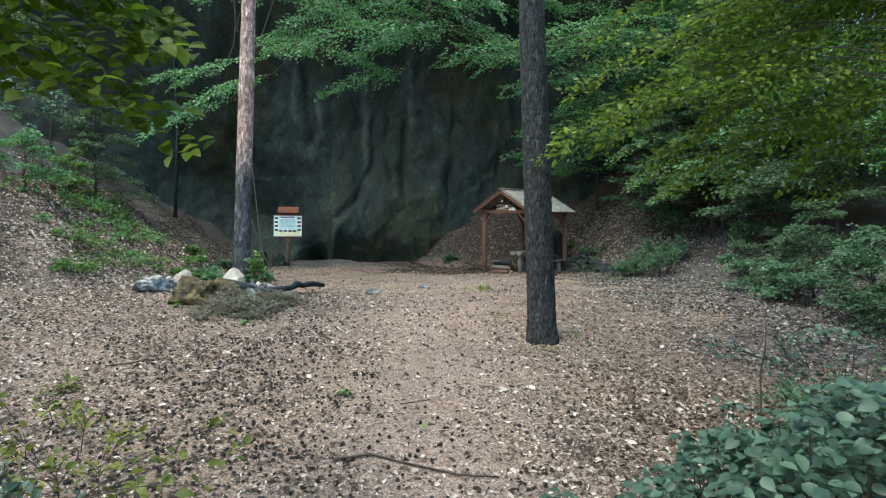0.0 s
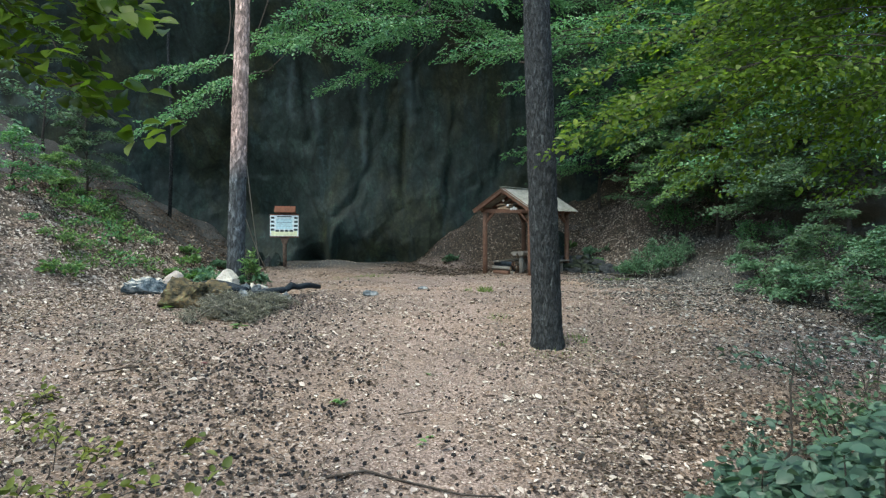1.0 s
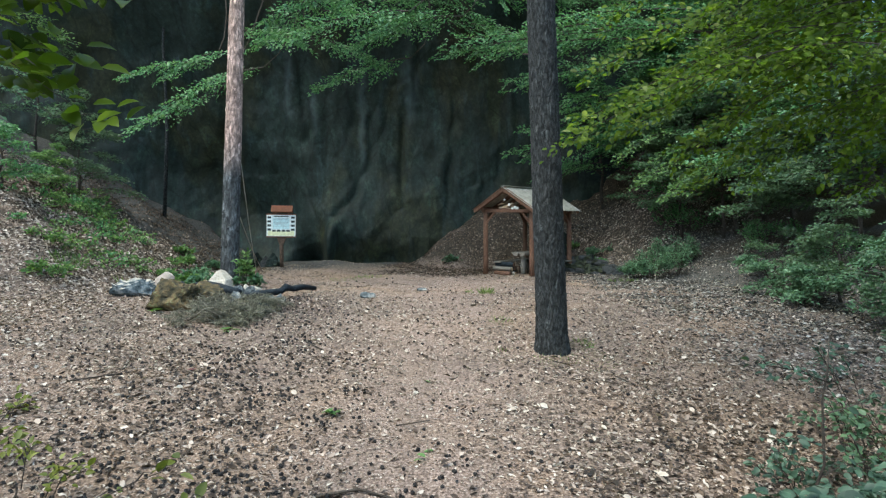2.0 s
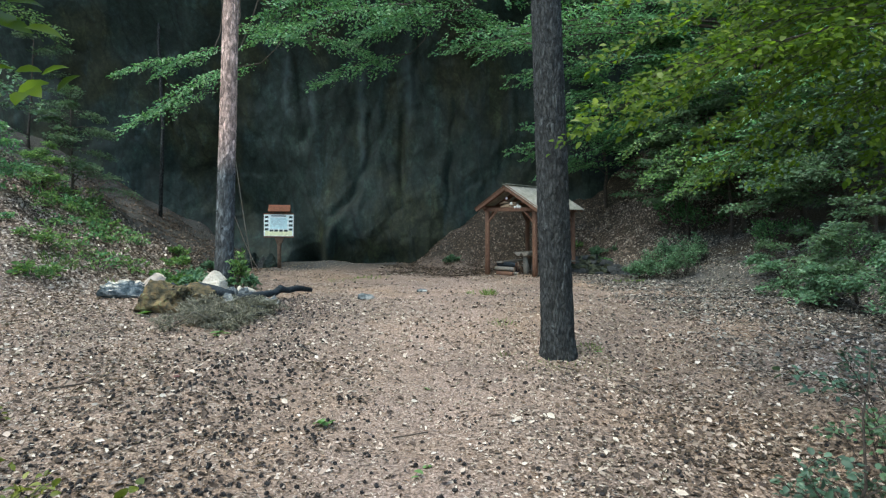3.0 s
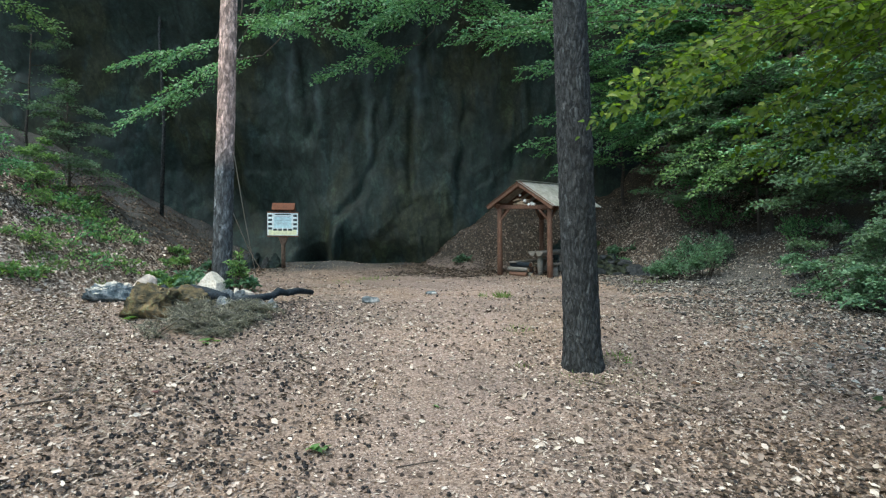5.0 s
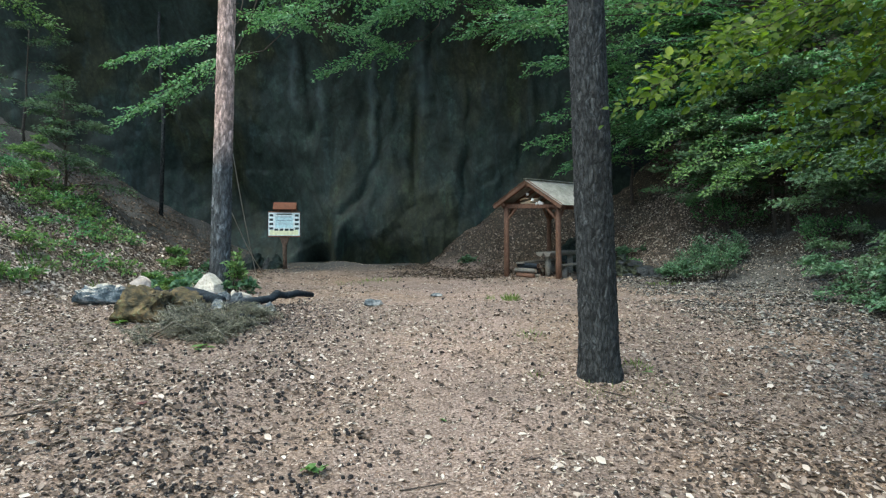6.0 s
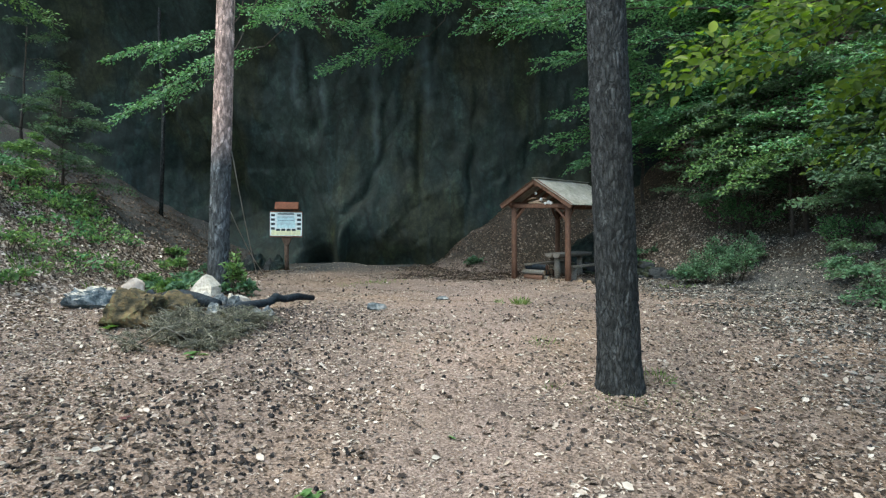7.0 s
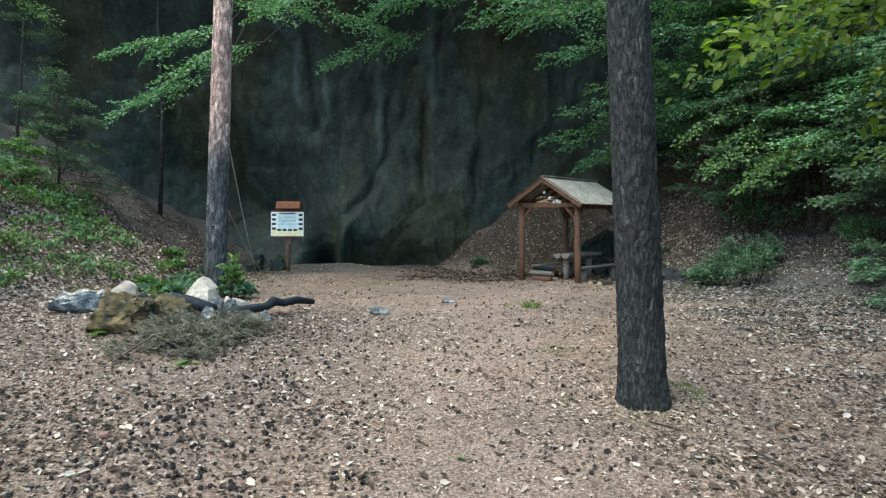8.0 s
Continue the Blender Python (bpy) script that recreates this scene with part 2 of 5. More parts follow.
DRY_LEAF = leaf_material("yellowing_leaf", [(0.0, (0.09, 0.115, 0.02)), (0.6, (0.19, 0.215, 0.04)), (1.0, (0.3, 0.31, 0.09))], 0.4, 0.4, 0.3)
HERB_LEAF = leaf_material("herb_leaf", [(0.0, (0.06, 0.125, 0.045)), (0.6, (0.14, 0.255, 0.085)), (1.0, (0.28, 0.42, 0.15))], 0.4)
BRAMBLE_LEAF = leaf_material("bramble_leaf", [(0.0, (0.026, 0.052, 0.034)), (0.6, (0.05, 0.096, 0.06)), (1.0, (0.09, 0.15, 0.095))], 0.2, 0.45, 0.35)
LITTER = leaf_material("leaf_litter", [(0.0, (0.03, 0.023, 0.02)), (0.32, (0.13, 0.094, 0.073)), (0.64, (0.345, 0.27, 0.222)), (0.88, (0.52, 0.435, 0.37)), (1.0, (0.65, 0.57, 0.49))], 0.08, 0.8, 0.2)
CONE = two_scale("pine_cone_scales", [(0.3, (0.014, 0.014, 0.015)), (0.7, (0.058, 0.053, 0.05))], 5, 60, 0.85)
PALE_LEAF = leaf_material("pale_shrub_leaf", [(0.0, (0.05, 0.11, 0.06)), (0.6, (0.1, 0.2, 0.105)), (1.0, (0.18, 0.3, 0.17))], 0.25)
GRASS = leaf_material("grass_blades", [(0.0, (0.08, 0.15, 0.03)), (1.0, (0.2, 0.28, 0.07))], 0.3)


# ---- geometry helpers ----
def mesh_data(name, verts, faces, mat, smooth=False):
    """A mesh from vertices and faces; an array of faces of one size goes in at once."""
    me = bpy.data.meshes.new(name)
    if isinstance(faces, np.ndarray):
        n, k = faces.shape
        me.vertices.add(len(verts))
        me.vertices.foreach_set("co", np.asarray(verts, np.float32).ravel())
        me.loops.add(n * k)
        me.loops.foreach_set("vertex_index", faces.ravel().astype(np.int32))
        me.polygons.add(n)
        me.polygons.foreach_set("loop_start", np.arange(0, n * k, k, dtype=np.int32))
        me.update(calc_edges=True)
    else:
        me.from_pydata([tuple(v) for v in verts], [], [tuple(f) for f in faces])
    me.materials.append(mat)
    me.polygons.foreach_set("use_smooth", [smooth] * len(me.polygons))
    me.update()
    return me


def under(ob, parent, label=""):
    if parent is not None:
        ob.parent = parent
        ob.matrix_parent_inverse = parent.matrix_world.inverted()
    if label:
        ob["label"] = label
    return ob


def part(name, bm, mat, parent, label="", smooth=False):
    """Link a bmesh as one mesh object under a thing or a part, its places in the world."""
    me = bpy.data.meshes.new(name)
    bm.to_mesh(me)
    bm.free()
    me.materials.append(mat)
    if smooth:
        me.polygons.foreach_set("use_smooth", [True] * len(me.polygons))
    return under(new(name, me), parent, label)


def part_data(name, verts, faces, mat, parent, label="", smooth=False):
    return under(new(name, mesh_data(name, verts, faces, mat, smooth)), parent, label)


def empty(name, place, turn=0.0):
    ob = new(name)
    ob.empty_display_size = 0.2
    ob.matrix_world = Matrix.Translation(place) @ Matrix.Rotation(radians(turn), 4, "Z")
    bpy.context.view_layer.update()
    return ob


def box(bm, size, at=(0, 0, 0), turn=None, bevel=0.006):
    """A bevelled block of the given size."""
    r = bmesh.ops.create_cube(bm, size=1.0)
    m = Matrix.Translation(at) @ (turn.to_4x4() if turn else Matrix.Identity(4)) @ Matrix.Diagonal((*size, 1))
    bmesh.ops.transform(bm, matrix=m, verts=r["verts"])
    if bevel:
        edges = list({e for v in r["verts"] for e in v.link_edges})
        bmesh.ops.bevel(bm, geom=edges, offset=bevel, segments=1, affect="EDGES")


def tube(points, radii, sides=8, wobble=0.0, seed=0, caps=True):
    """Vertices and faces of a tapered, slightly uneven tube along points."""
    rng = random.Random(seed)
    pts = [Vector(p) for p in points]
    verts, faces = [], []
    for i, p in enumerate(pts):
        d = (pts[min(i + 1, len(pts) - 1)] - pts[max(i - 1, 0)]).normalized()
        u = d.cross(Vector((0.31, 0.95, 0.05))).normalized()
        if u.length < 0.1:
            u = d.cross(Vector((1, 0, 0))).normalized()
        v = d.cross(u)
        for k in range(sides):
            a = 2 * math.pi * k / sides
            r = radii[i] * (1 + wobble * (rng.random() - 0.5) * 2)
            verts.append(p + u * math.cos(a) * r + v * math.sin(a) * r)
    for i in range(len(pts) - 1):
        for k in range(sides):
            a, b = i * sides + k, i * sides + (k + 1) % sides
            faces.append((a, b, b + sides, a + sides))
    if caps:
        faces.append(tuple(range(sides - 1, -1, -1)))
        faces.append(tuple((len(pts) - 1) * sides + k for k in range(sides)))
    return verts, faces


def join(pieces):
    verts, faces = [], []
    for v, f in pieces:
        o = len(verts)
        verts.extend(v)
        faces.extend(tuple(i + o for i in g) for g in f)
    return verts, faces


def unit(a):
    return a / np.maximum(np.linalg.norm(a, axis=-1, keepdims=True), 1e-9)


def leaves(P, D, N, size, width=0.62, fold=0.16, near=False, curled=False):
    """Leaf blades as arrays: at P, along D, facing N. near: rounder blades with more points."""
    D = unit(D)
    S = unit(np.cross(D, N))
    U = np.cross(S, D)
    s = np.asarray(size)[:, None]
    w = s * np.reshape(width, (-1, 1)) * 0.5
    if near:
        rows = [P, P + D * s * 0.25 - U * s * 0.02, P + D * s * 0.55 - U * s * 0.03, P + D * s * 0.82 - U * s * 0.08, P + D * s - U * s * 0.16]
        for sign in (-1, 1):
            for a, b, c in ((0.2, 0.8, 0.06), (0.5, 1.0, 0.05), (0.8, 0.6, -0.02)):
                rows.append(P + D * s * a + sign * S * w * b + U * s * (fold * b * 0.5 + c - 0.05))
        one = np.array([(0, 5, 1), (1, 5, 6), (1, 6, 2), (2, 6, 7), (2, 7, 3), (3, 7, 4), (0, 1, 8), (1, 2, 9), (1, 9, 8), (2, 3, 10), (2, 10, 9), (3, 4, 10)])
    elif curled:
        rows = [P, P + D * s * 0.28 + S * w * 0.9 + U * s * fold, P + D * s * 0.68 + S * w * 0.75 + U * s * fold * 1.6, P + D * s + U * s * fold, P + D * s * 0.7 - S * w * 0.85 + U * s * fold * 0.4, P + D * s * 0.3 - S * w + U * s * fold * 1.2]
        one = np.array([(0, 1, 2), (0, 2, 3), (0, 3, 4), (0, 4, 5)])
    else:
        rows = [P, P + D * s * 0.45 + S * w + U * s * fold, P + D * s - U * s * 0.06, P + D * s * 0.45 - S * w + U * s * fold]
        one = np.array([(0, 1, 2), (0, 2, 3)])
    V = np.stack(rows, 1).reshape(-1, 3)
    F = (one[None] + (np.arange(len(P)) * len(rows))[:, None, None]).reshape(-1, 3)
    return V, F


def bough(start, end, rng, droop=0.6, twigs=16, reach=1.1, per=9, size=0.075, spread=0.25, bare=0.25, tilt=0.3, lean=(0.0, -0.55), thick=1.0):
    """A bough with flat layered sprays: leaf places, ways, normals and sizes, and the twig tubes."""
    a, b = np.array(start, float), np.array(end, float)
    length = np.linalg.norm(b - a)
    k = np.linspace(0, 1, 9)[:, None]
    line = a + (b - a) * k + np.array([0, 0, 1.0]) * droop * np.sin(math.pi * k) * 0.6
    line += rng.normal(0, 0.03 * length / 8, line.shape)
    line[0] = a
    ahead = (b - a) / length
    side = np.cross(ahead, [0, 0, 1])
    side /= np.linalg.norm(side) + 1e-9
    if length > 0.7:
        tubes = [tube(line, list(np.linspace(0.008 + 0.005 * length, 0.005, 9) * thick), 5)]
    else:
        tubes = [tube(line[::4], [0.006, 0.005, 0.003], 3, caps=False)]
    f = bare + (1 - bare) * (np.arange(twigs) + rng.random(twigs)) / twigs
    f = np.minimum(f, 0.999)
    j = (f * 8).astype(int)
    Q = line[j] + (line[j + 1] - line[j]) * (f * 8 - j)[:, None]
    sign = np.where(np.arange(twigs) % 2, 1.0, -1.0)
    ll = reach * (1.15 - 0.75 * f) * rng.uniform(0.55, 1.15, twigs)
    way = ahead * rng.uniform(0.5, 1.0, twigs)[:, None] + side * (sign * rng.uniform(0.4, 1.0, twigs))[:, None]
    way[:, 2] += rng.normal(-0.1, spread, twigs)
    way = unit(way)
    tip = Q + way * ll[:, None]
    tip[:, 2] -= 0.14 * ll
    for q, t in list(zip(Q, tip))[::3 if twigs > 12 else 1]:
        tubes.append(tube([q, (q + t) / 2 + np.array([0, 0, 0.03]), t], [0.006, 0.004, 0.002], 3, caps=False))
    nor = np.concatenate([rng.normal(0, tilt, (twigs, 2)) + np.array(lean), np.ones((twigs, 1))], 1)
    g = (np.arange(per)[None] + 0.6 + rng.uniform(-0.4, 0.4, (twigs, per))) / per
    s2 = np.cross(way, nor)[:, None, :] * np.where(np.arange(per) % 2, 1.0, -1.0)[None, :, None]
    D = way[:, None] * rng.uniform(0.3, 1.0, (twigs, per, 1)) + s2 * rng.uniform(0.3, 1.0, (twigs, per, 1)) + rng.normal(0, 0.22, (twigs, per, 3))
    off = s2 * rng.uniform(0, 0.26, (twigs, per, 1)) * (ll[:, None] * (1 - 0.5 * g))[..., None]
    P = Q[:, None] + (tip - Q)[:, None] * g[..., None] + off + rng.normal(0, 0.03, (twigs, per, 3))
    N = nor[:, None] + rng.normal(0, 0.4, (twigs, per, 3))
    S = size * rng.uniform(0.6, 1.3, (twigs, per))
    return (P.reshape(-1, 3), D.reshape(-1, 3), N.reshape(-1, 3), S.ravel()), tubes


def gather(boughs, near=False):
    P, D, N, S = (np.concatenate([b[0][k] for b in boughs]) for k in range(4))
    return leaves(P, D, N, S, near=near), join([t for b in boughs for t in b[1]])


# ---- the lie of the land ----
ALONG = ((-30, -1.6), (-6, -0.75), (0, -0.4), (3, -0.08), (5, 0.22), (7.4, 0.66), (9.3, 1.0), (11, 1.36), (12.6, 1.62), (14, 1.7), (19.4, 2.0), (22, 2.2), (26, 2.5), (60, 6.0))
LEFT_TOE = ((-6.9, 40), (-7.0, 23), (-6.7, 17), (-6.9, 14), (-8.2, 11), (-9.5, 6), (-10, -30))
RIGHT_TOE = ((-1.6, 40), (-1.3, 23.3), (0.3, 21.7), (3.9, 21.5), (5.4, 19), (6.9, 15), (7.6, 12), (8.2, 9), (8.6, 4), (9.0, -30))


def beyond(x, y, line, sign):
    """How far points lie beyond a line of the plan, on the side that sign says; 0 before it."""
    best, side = np.full(np.shape(x), 1e9), np.zeros(np.shape(x))
    for (ax, ay), (bx, by) in zip(line, line[1:]):
        dx, dy = bx - ax, by - ay
        k = np.clip(((x - ax) * dx + (y - ay) * dy) / (dx * dx + dy * dy), 0, 1)
        d = np.hypot(x - ax - k * dx, y - ay - k * dy)
        c = (x - ax) * dy - (y - ay) * dx
        side = np.where(d < best - 1e-9, c, side)
        best = np.minimum(best, d)
    return np.where(side * sign > 0, best, 0.0)


def soft_rise(d, slope, cap):
    r = slope * d * d / (d + 0.7)
    return cap * np.tanh(r / cap)


def land(x, y):
    """Height of the ground at x, y (numbers or arrays)."""
    x, y = np.asarray(x, float), np.asarray(y, float)
    z = np.interp(y, [p[0] for p in ALONG], [p[1] for p in ALONG])
    z = z + 0.05 * np.clip(-x - 1.5, 0, 5) * np.clip((16 - y) / 6, 0, 1)
    left = soft_rise(beyond(x, y, LEFT_TOE, 1), 0.63, 14.0)
    z = z + left
    steep = np.interp(y, (6, 14, 19, 21), (0.3, 0.38, 0.6, 0.95))
    right = soft_rise(beyond(x, y, RIGHT_TOE, -1), steep, 9.0)
    back = 13.0 * np.tanh(np.clip(y - np.interp(x, (2, 6), (30, 26.5)), 0, 60) / 5.5)
    z = z + np.maximum(right, back)
    z = z + 0.2 * np.exp(-((x + 4.0) / 0.8) ** 2 - ((y - 23.3) / 0.55) ** 2)
    slope = np.clip(left + right, 0, 1)
    z = z + slope * (0.13 * np.sin(1.7 * x + 1.1 * y) * np.sin(1.3 * y - 0.8 * x + 1.0) + 0.06 * np.sin(3.7 * x + 2.9 * y) + 0.04 * np.sin(6.1 * y - 5.3 * x))
    z = z + 0.03 * np.sin(1.3 * x + 0.7 * y) * np.sin(0.9 * y - 0.4 * x) + 0.015 * np.sin(3.1 * x - 1.7 * y) + 0.012 * np.sin(4.3 * y + 2.2 * x)
    return z


def ground(x, y):
    return float(land(x, y))


def axis(lo, hi, step, far, growth):
    core = list(np.arange(lo, hi + step / 2, step))
    out, s = [], step
    while (out[-1] if out else hi) < far:
        s *= growth
        out.append((out[-1] if out else hi) + s)
    low, s = [], step
    while (low[-1] if low else lo) > -far:
        s *= growth
        low.append((low[-1] if low else lo) - s)
    return np.array(low[::-1] + core + out)


def grid_faces(nx, ny):
    return [(j * nx + i, j * nx + i + 1, (j + 1) * nx + i + 1, (j + 1) * nx + i) for j in range(ny - 1) for i in range(nx - 1)]


def make_ground():
    xs, ys = axis(-11, 11, 0.16, 400, 1.18), axis(1.5, 25, 0.16, 400, 1.18)
    X, Y = np.meshgrid(xs, ys)
    Z = land(X, Y)
    V = np.stack([X, Y, Z], -1).reshape(-1, 3)
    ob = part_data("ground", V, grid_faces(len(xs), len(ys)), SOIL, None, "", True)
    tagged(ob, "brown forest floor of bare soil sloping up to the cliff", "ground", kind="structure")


make_ground()


# ---- the cliff ----
def cleft(x, z, x0, z0, x1, z1, width, depth):
    """A crack between two points of the face: a deep narrow groove with one proud lip."""
    dx, dz = x1 - x0, z1 - z0
    k = ((x - x0) * dx + (z - z0) * dz) / (dx * dx + dz * dz)
    fade = max(0.0, min(1.0, 4 * (k + 0.1))) * max(0.0, min(1.0, 4 * (1.1 - k)))
    d = ((x - x0) * dz - (z - z0) * dx) / math.hypot(dx, dz)
    return 0.32 * fade * depth * (math.exp(-((d / width) ** 2)) - 0.2 * math.exp(-(((d + 2.2 * width) / (1.6 * width)) ** 2)))


def cliff_front(x, z):
    """How far back the face of the cliff stands at x along it and z up."""
    wx = x + 0.7 * noise.noise(Vector((x * 0.5, 5.0, z * 0.3))) + 0.22 * noise.noise(Vector((x * 1.7, 9.0, z * 0.9)))
    wz = z + 1.2 * noise.noise(Vector((x * 0.4, 2.0, z * 0.3)))
    y = 24.6 + 0.05 * z + 0.9 * noise.noise(Vector((x * 0.22, 0.0, z * 0.12))) + 0.02 * x
    # broad faces parted by clefts
    y += 0.18 * noise.noise(Vector((wx * 0.6, 3.1, wz * 0.3)))
    cell = noise.voronoi(Vector((wx * 0.42, 7.7, wz * 0.24)))[0]
    gap = cell[1] - cell[0]
    y -= 0.1 * min(gap, 0.6)
    # broken blocks, ledges and grain
    block = noise.cell(Vector((wx * 0.9 + 0.3 * wz, 1.7, wz * 0.6 - 0.2 * wx)))
    y -= 0.035 * block
    cell = noise.voronoi(Vector((wx * 1.3, 1.7, wz * 0.9)))[0]
    y -= 0.07 * min(cell[1] - cell[0], 0.45)
    y += 0.11 * noise.fractal(Vector((x * 1.2, 1.0, z * 0.7)), 0.8, 2.3, 7)
    # the cracks that run through the whole face
    jx = x + 0.25 * noise.noise(Vector((x * 0.9, 4.0, z * 0.9)))
    y += cleft(jx, z, -2.75, 8.6, -2.9, 6.0, 0.16, 0.5) + cleft(jx, z, -2.9, 6.2, -4.1, 4.3, 0.14, 0.4) + cleft(jx, z, -4.1, 4.5, -5.0, 2.4, 0.2, 0.6)
    y += cleft(jx, z, -1.6, 8.2, -1.55, 4.8, 0.13, 0.6) + cleft(jx, z, -0.9, 11.5, -1.0, 8.4, 0.2, 0.6) + cleft(jx, z, -5.5, 10.0, -5.3, 6.8, 0.14, 0.5) + cleft(jx, z, 0.6, 9.0, 0.2, 4.5, 0.16, 0.5)
    y += cleft(jx, z, -8.6, 9.5, -8.4, 4.5, 0.2, 0.7) + cleft(jx, z, -10.4, 10.5, -10.8, 6.0, 0.2, 0.7)
    y += 0.22 * math.exp(-((x + 0.4) / 0.3) ** 2 - ((z - 6.6) / 0.35) ** 2)
    # an ochre pillar at the foot between two dark hollows
    y -= 0.75 * math.exp(-((x + 4.35) / 0.28) ** 2 - ((z - 3.2) / 1.1) ** 2)
    y += 1.5 * math.exp(-((x + 5.25) / 0.6) ** 2 - ((z - 2.3) / 0.75) ** 2)
    # an overhang added high up to shade the face, and a recess with the cave's mouth at the foot
    y -= 2.6 / (1 + math.exp(-(z - 11.5) * 0.9)) + 0.12 * max(0.0, z - 6.0)
    y += 0.9 * math.exp(-((x + 2.5) / 1.5) ** 2 - ((z - 2.2) / 0.9) ** 2)
    # the broad left recess is added to deepen the shade there
    y += 0.9 * math.exp(-((x + 7.5) / 1.5) ** 2 - ((z - 4.0) / 1.5) ** 2) + 1.4 * math.exp(-((x + 9.6) / 2.2) ** 2 - ((z - 5.2) / 2.4) ** 2)
    # it bends away at both ends
    y += 0.06 * max(0.0, x - 5) ** 2 + 0.02 * max(0.0, -12 - x) ** 2
    return y


def make_cliff():
    xs = np.concatenate([np.arange(-22, -12, 0.16), np.arange(-12, 5, 0.065), np.arange(5, 13.01, 0.16)])
    zs = np.concatenate([np.arange(1.2, 11, 0.09), np.arange(11, 17.6, 0.2)])
    V = [(x, cliff_front(x, z), z) for z in zs for x in xs]
    F = grid_faces(len(xs), len(zs))
    nx, top = len(xs), (len(zs) - 1) * len(xs)
    back = len(V)
    V += [(x, 46, 17.0 + 0.1 * abs(x)) for x in xs]
    F += [(top + i, top + i + 1, back + i + 1, back + i) for i in range(nx - 1)]
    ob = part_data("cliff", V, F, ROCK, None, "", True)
    tagged(ob, "dark weathered rock face with vertical cracks and pale streaks", "cliff", kind="structure")


make_cliff()


# ---- pines ----
def pine(name, base, lean, r0, height, mat, label, taper=0.5, seed=1):
    thing = empty(name, base)
    rng = np.random.default_rng(seed)
    nz, ns = 250, 90
    V, F = [], []
    for i in range(nz + 1):
        # rows every two to three centimetres where the walk passes, wider apart higher up
        z = (6.0 * i / 210 if i <= 210 else 6.0 + (height - 6.0) * ((i - 210) / (nz - 210)) ** 1.3) - 0.12
        f = max(0.0, z) / height
        r = r0 * (1 - taper * f) * (1 + 0.16 * math.exp(-max(0, z) / 0.2))
        for k in range(ns):
            a = 2 * math.pi * k / ns
            p = Vector((math.cos(a), math.sin(a), 0))
            rough = noise.fractal(Vector((p.x * 3.2, p.y * 3.2, z * 2.2 + seed)), 0.9, 2.0, 3)
            w = 0.35 * noise.noise(Vector((p.x * 2, p.y * 2, z * 4 + seed)))
            cell = noise.voronoi(Vector((p.x * 3.8 + w, p.y * 3.8 - w, z * 6.5 + seed * 3)))[0]
            gap = cell[1] - cell[0]
            flake = noise.noise(Vector((p.x * 9, p.y * 9, z * 22)))
            rr = r * (1 + 0.035 * rough) + 0.013 * min(1.0, gap / 0.22) + 0.006 * flake
            V.append((base[0] + p.x * rr + lean[0] * z, base[1] + p.y * rr + lean[1] * z, base[2] + z))
    for i in range(nz):
        for k in range(ns):
            a, b = i * ns + k, i * ns + (k + 1) % ns
            F.append((a, b, b + ns, a + ns))
    part_data("trunk", V, F, mat, thing, "", True)
    stubs = []
    for i in range(9):
        z, a = rng.uniform(3.2, height * 0.8), rng.uniform(0, 6.28)
        r = r0 * (1 - taper * z / height)
        c = np.array([base[0] + lean[0] * z, base[1] + lean[1] * z, base[2] + z])
        d = np.array([math.cos(a), math.sin(a), 0.25])
        stubs.append(tube([c + d * r * 0.8, c + d * (r + rng.uniform(0.05, 0.22))], [0.018, 0.009], 6))
    for s in stubs:
        part_data("branch_stub", *s, TWIG, thing)
    for i in range(20 if mat is BARK_RED else 0):
        # scars of old branch whorls
        z, a = 0.9 + 0.42 * (i // 4) + rng.uniform(-0.06, 0.06), rng.uniform(0, 6.28)
        r = r0 * (1 - taper * z / height)
        c = np.array([base[0] + lean[0] * z, base[1] + lean[1] * z, base[2] + z])
        d = np.array([math.cos(a), math.sin(a), 0.12])
        w = rng.uniform(0.02, 0.036)
        part_data("branch_scar", *tube([c + d * r * 0.9, c + d * (r + 0.004), c + d * (r + 0.03)], [w * 1.3, w, w * 0.55], 7, 0.2, i), BARK, thing)
    boughs = []
    for i in range(16):
        z, a = rng.uniform(height * 0.72, height), rng.uniform(0, 6.28)
        c = np.array([base[0] + lean[0] * z, base[1] + lean[1] * z, base[2] + z])
        e = c + np.array([math.cos(a), math.sin(a), 0.15]) * rng.uniform(1.5, 3.0)
        boughs.append(bough(c, e, rng, 0.2, 14, 0.8, 8, 0.16, 0.4))
    (lv, lf), (tv, tf) = gather(boughs)
    tagged(part_data("twig_work", tv, tf, TWIG, thing), kind="stuff")
    part_data("crown", lv, lf, DARK_LEAF, thing, "dark green needle tufts")
    return tagged(thing, label, "tree", "pines in the clearing")


pine("pine_tree", (1.535, 9.45, ground(1.535, 9.45)), (-0.028, 0.0), 0.21, 15.0, BARK, "tall grey-barked pine standing in the leaf-strewn clearing", 0.3, 3)
pine("pine_tree", (-5.06, 15.3, ground(-5.06, 15.3)), (0.014, 0.01), 0.2, 15.0, BARK_RED, "tall pine with reddish upper bark beside the bank", 0.4, 8)


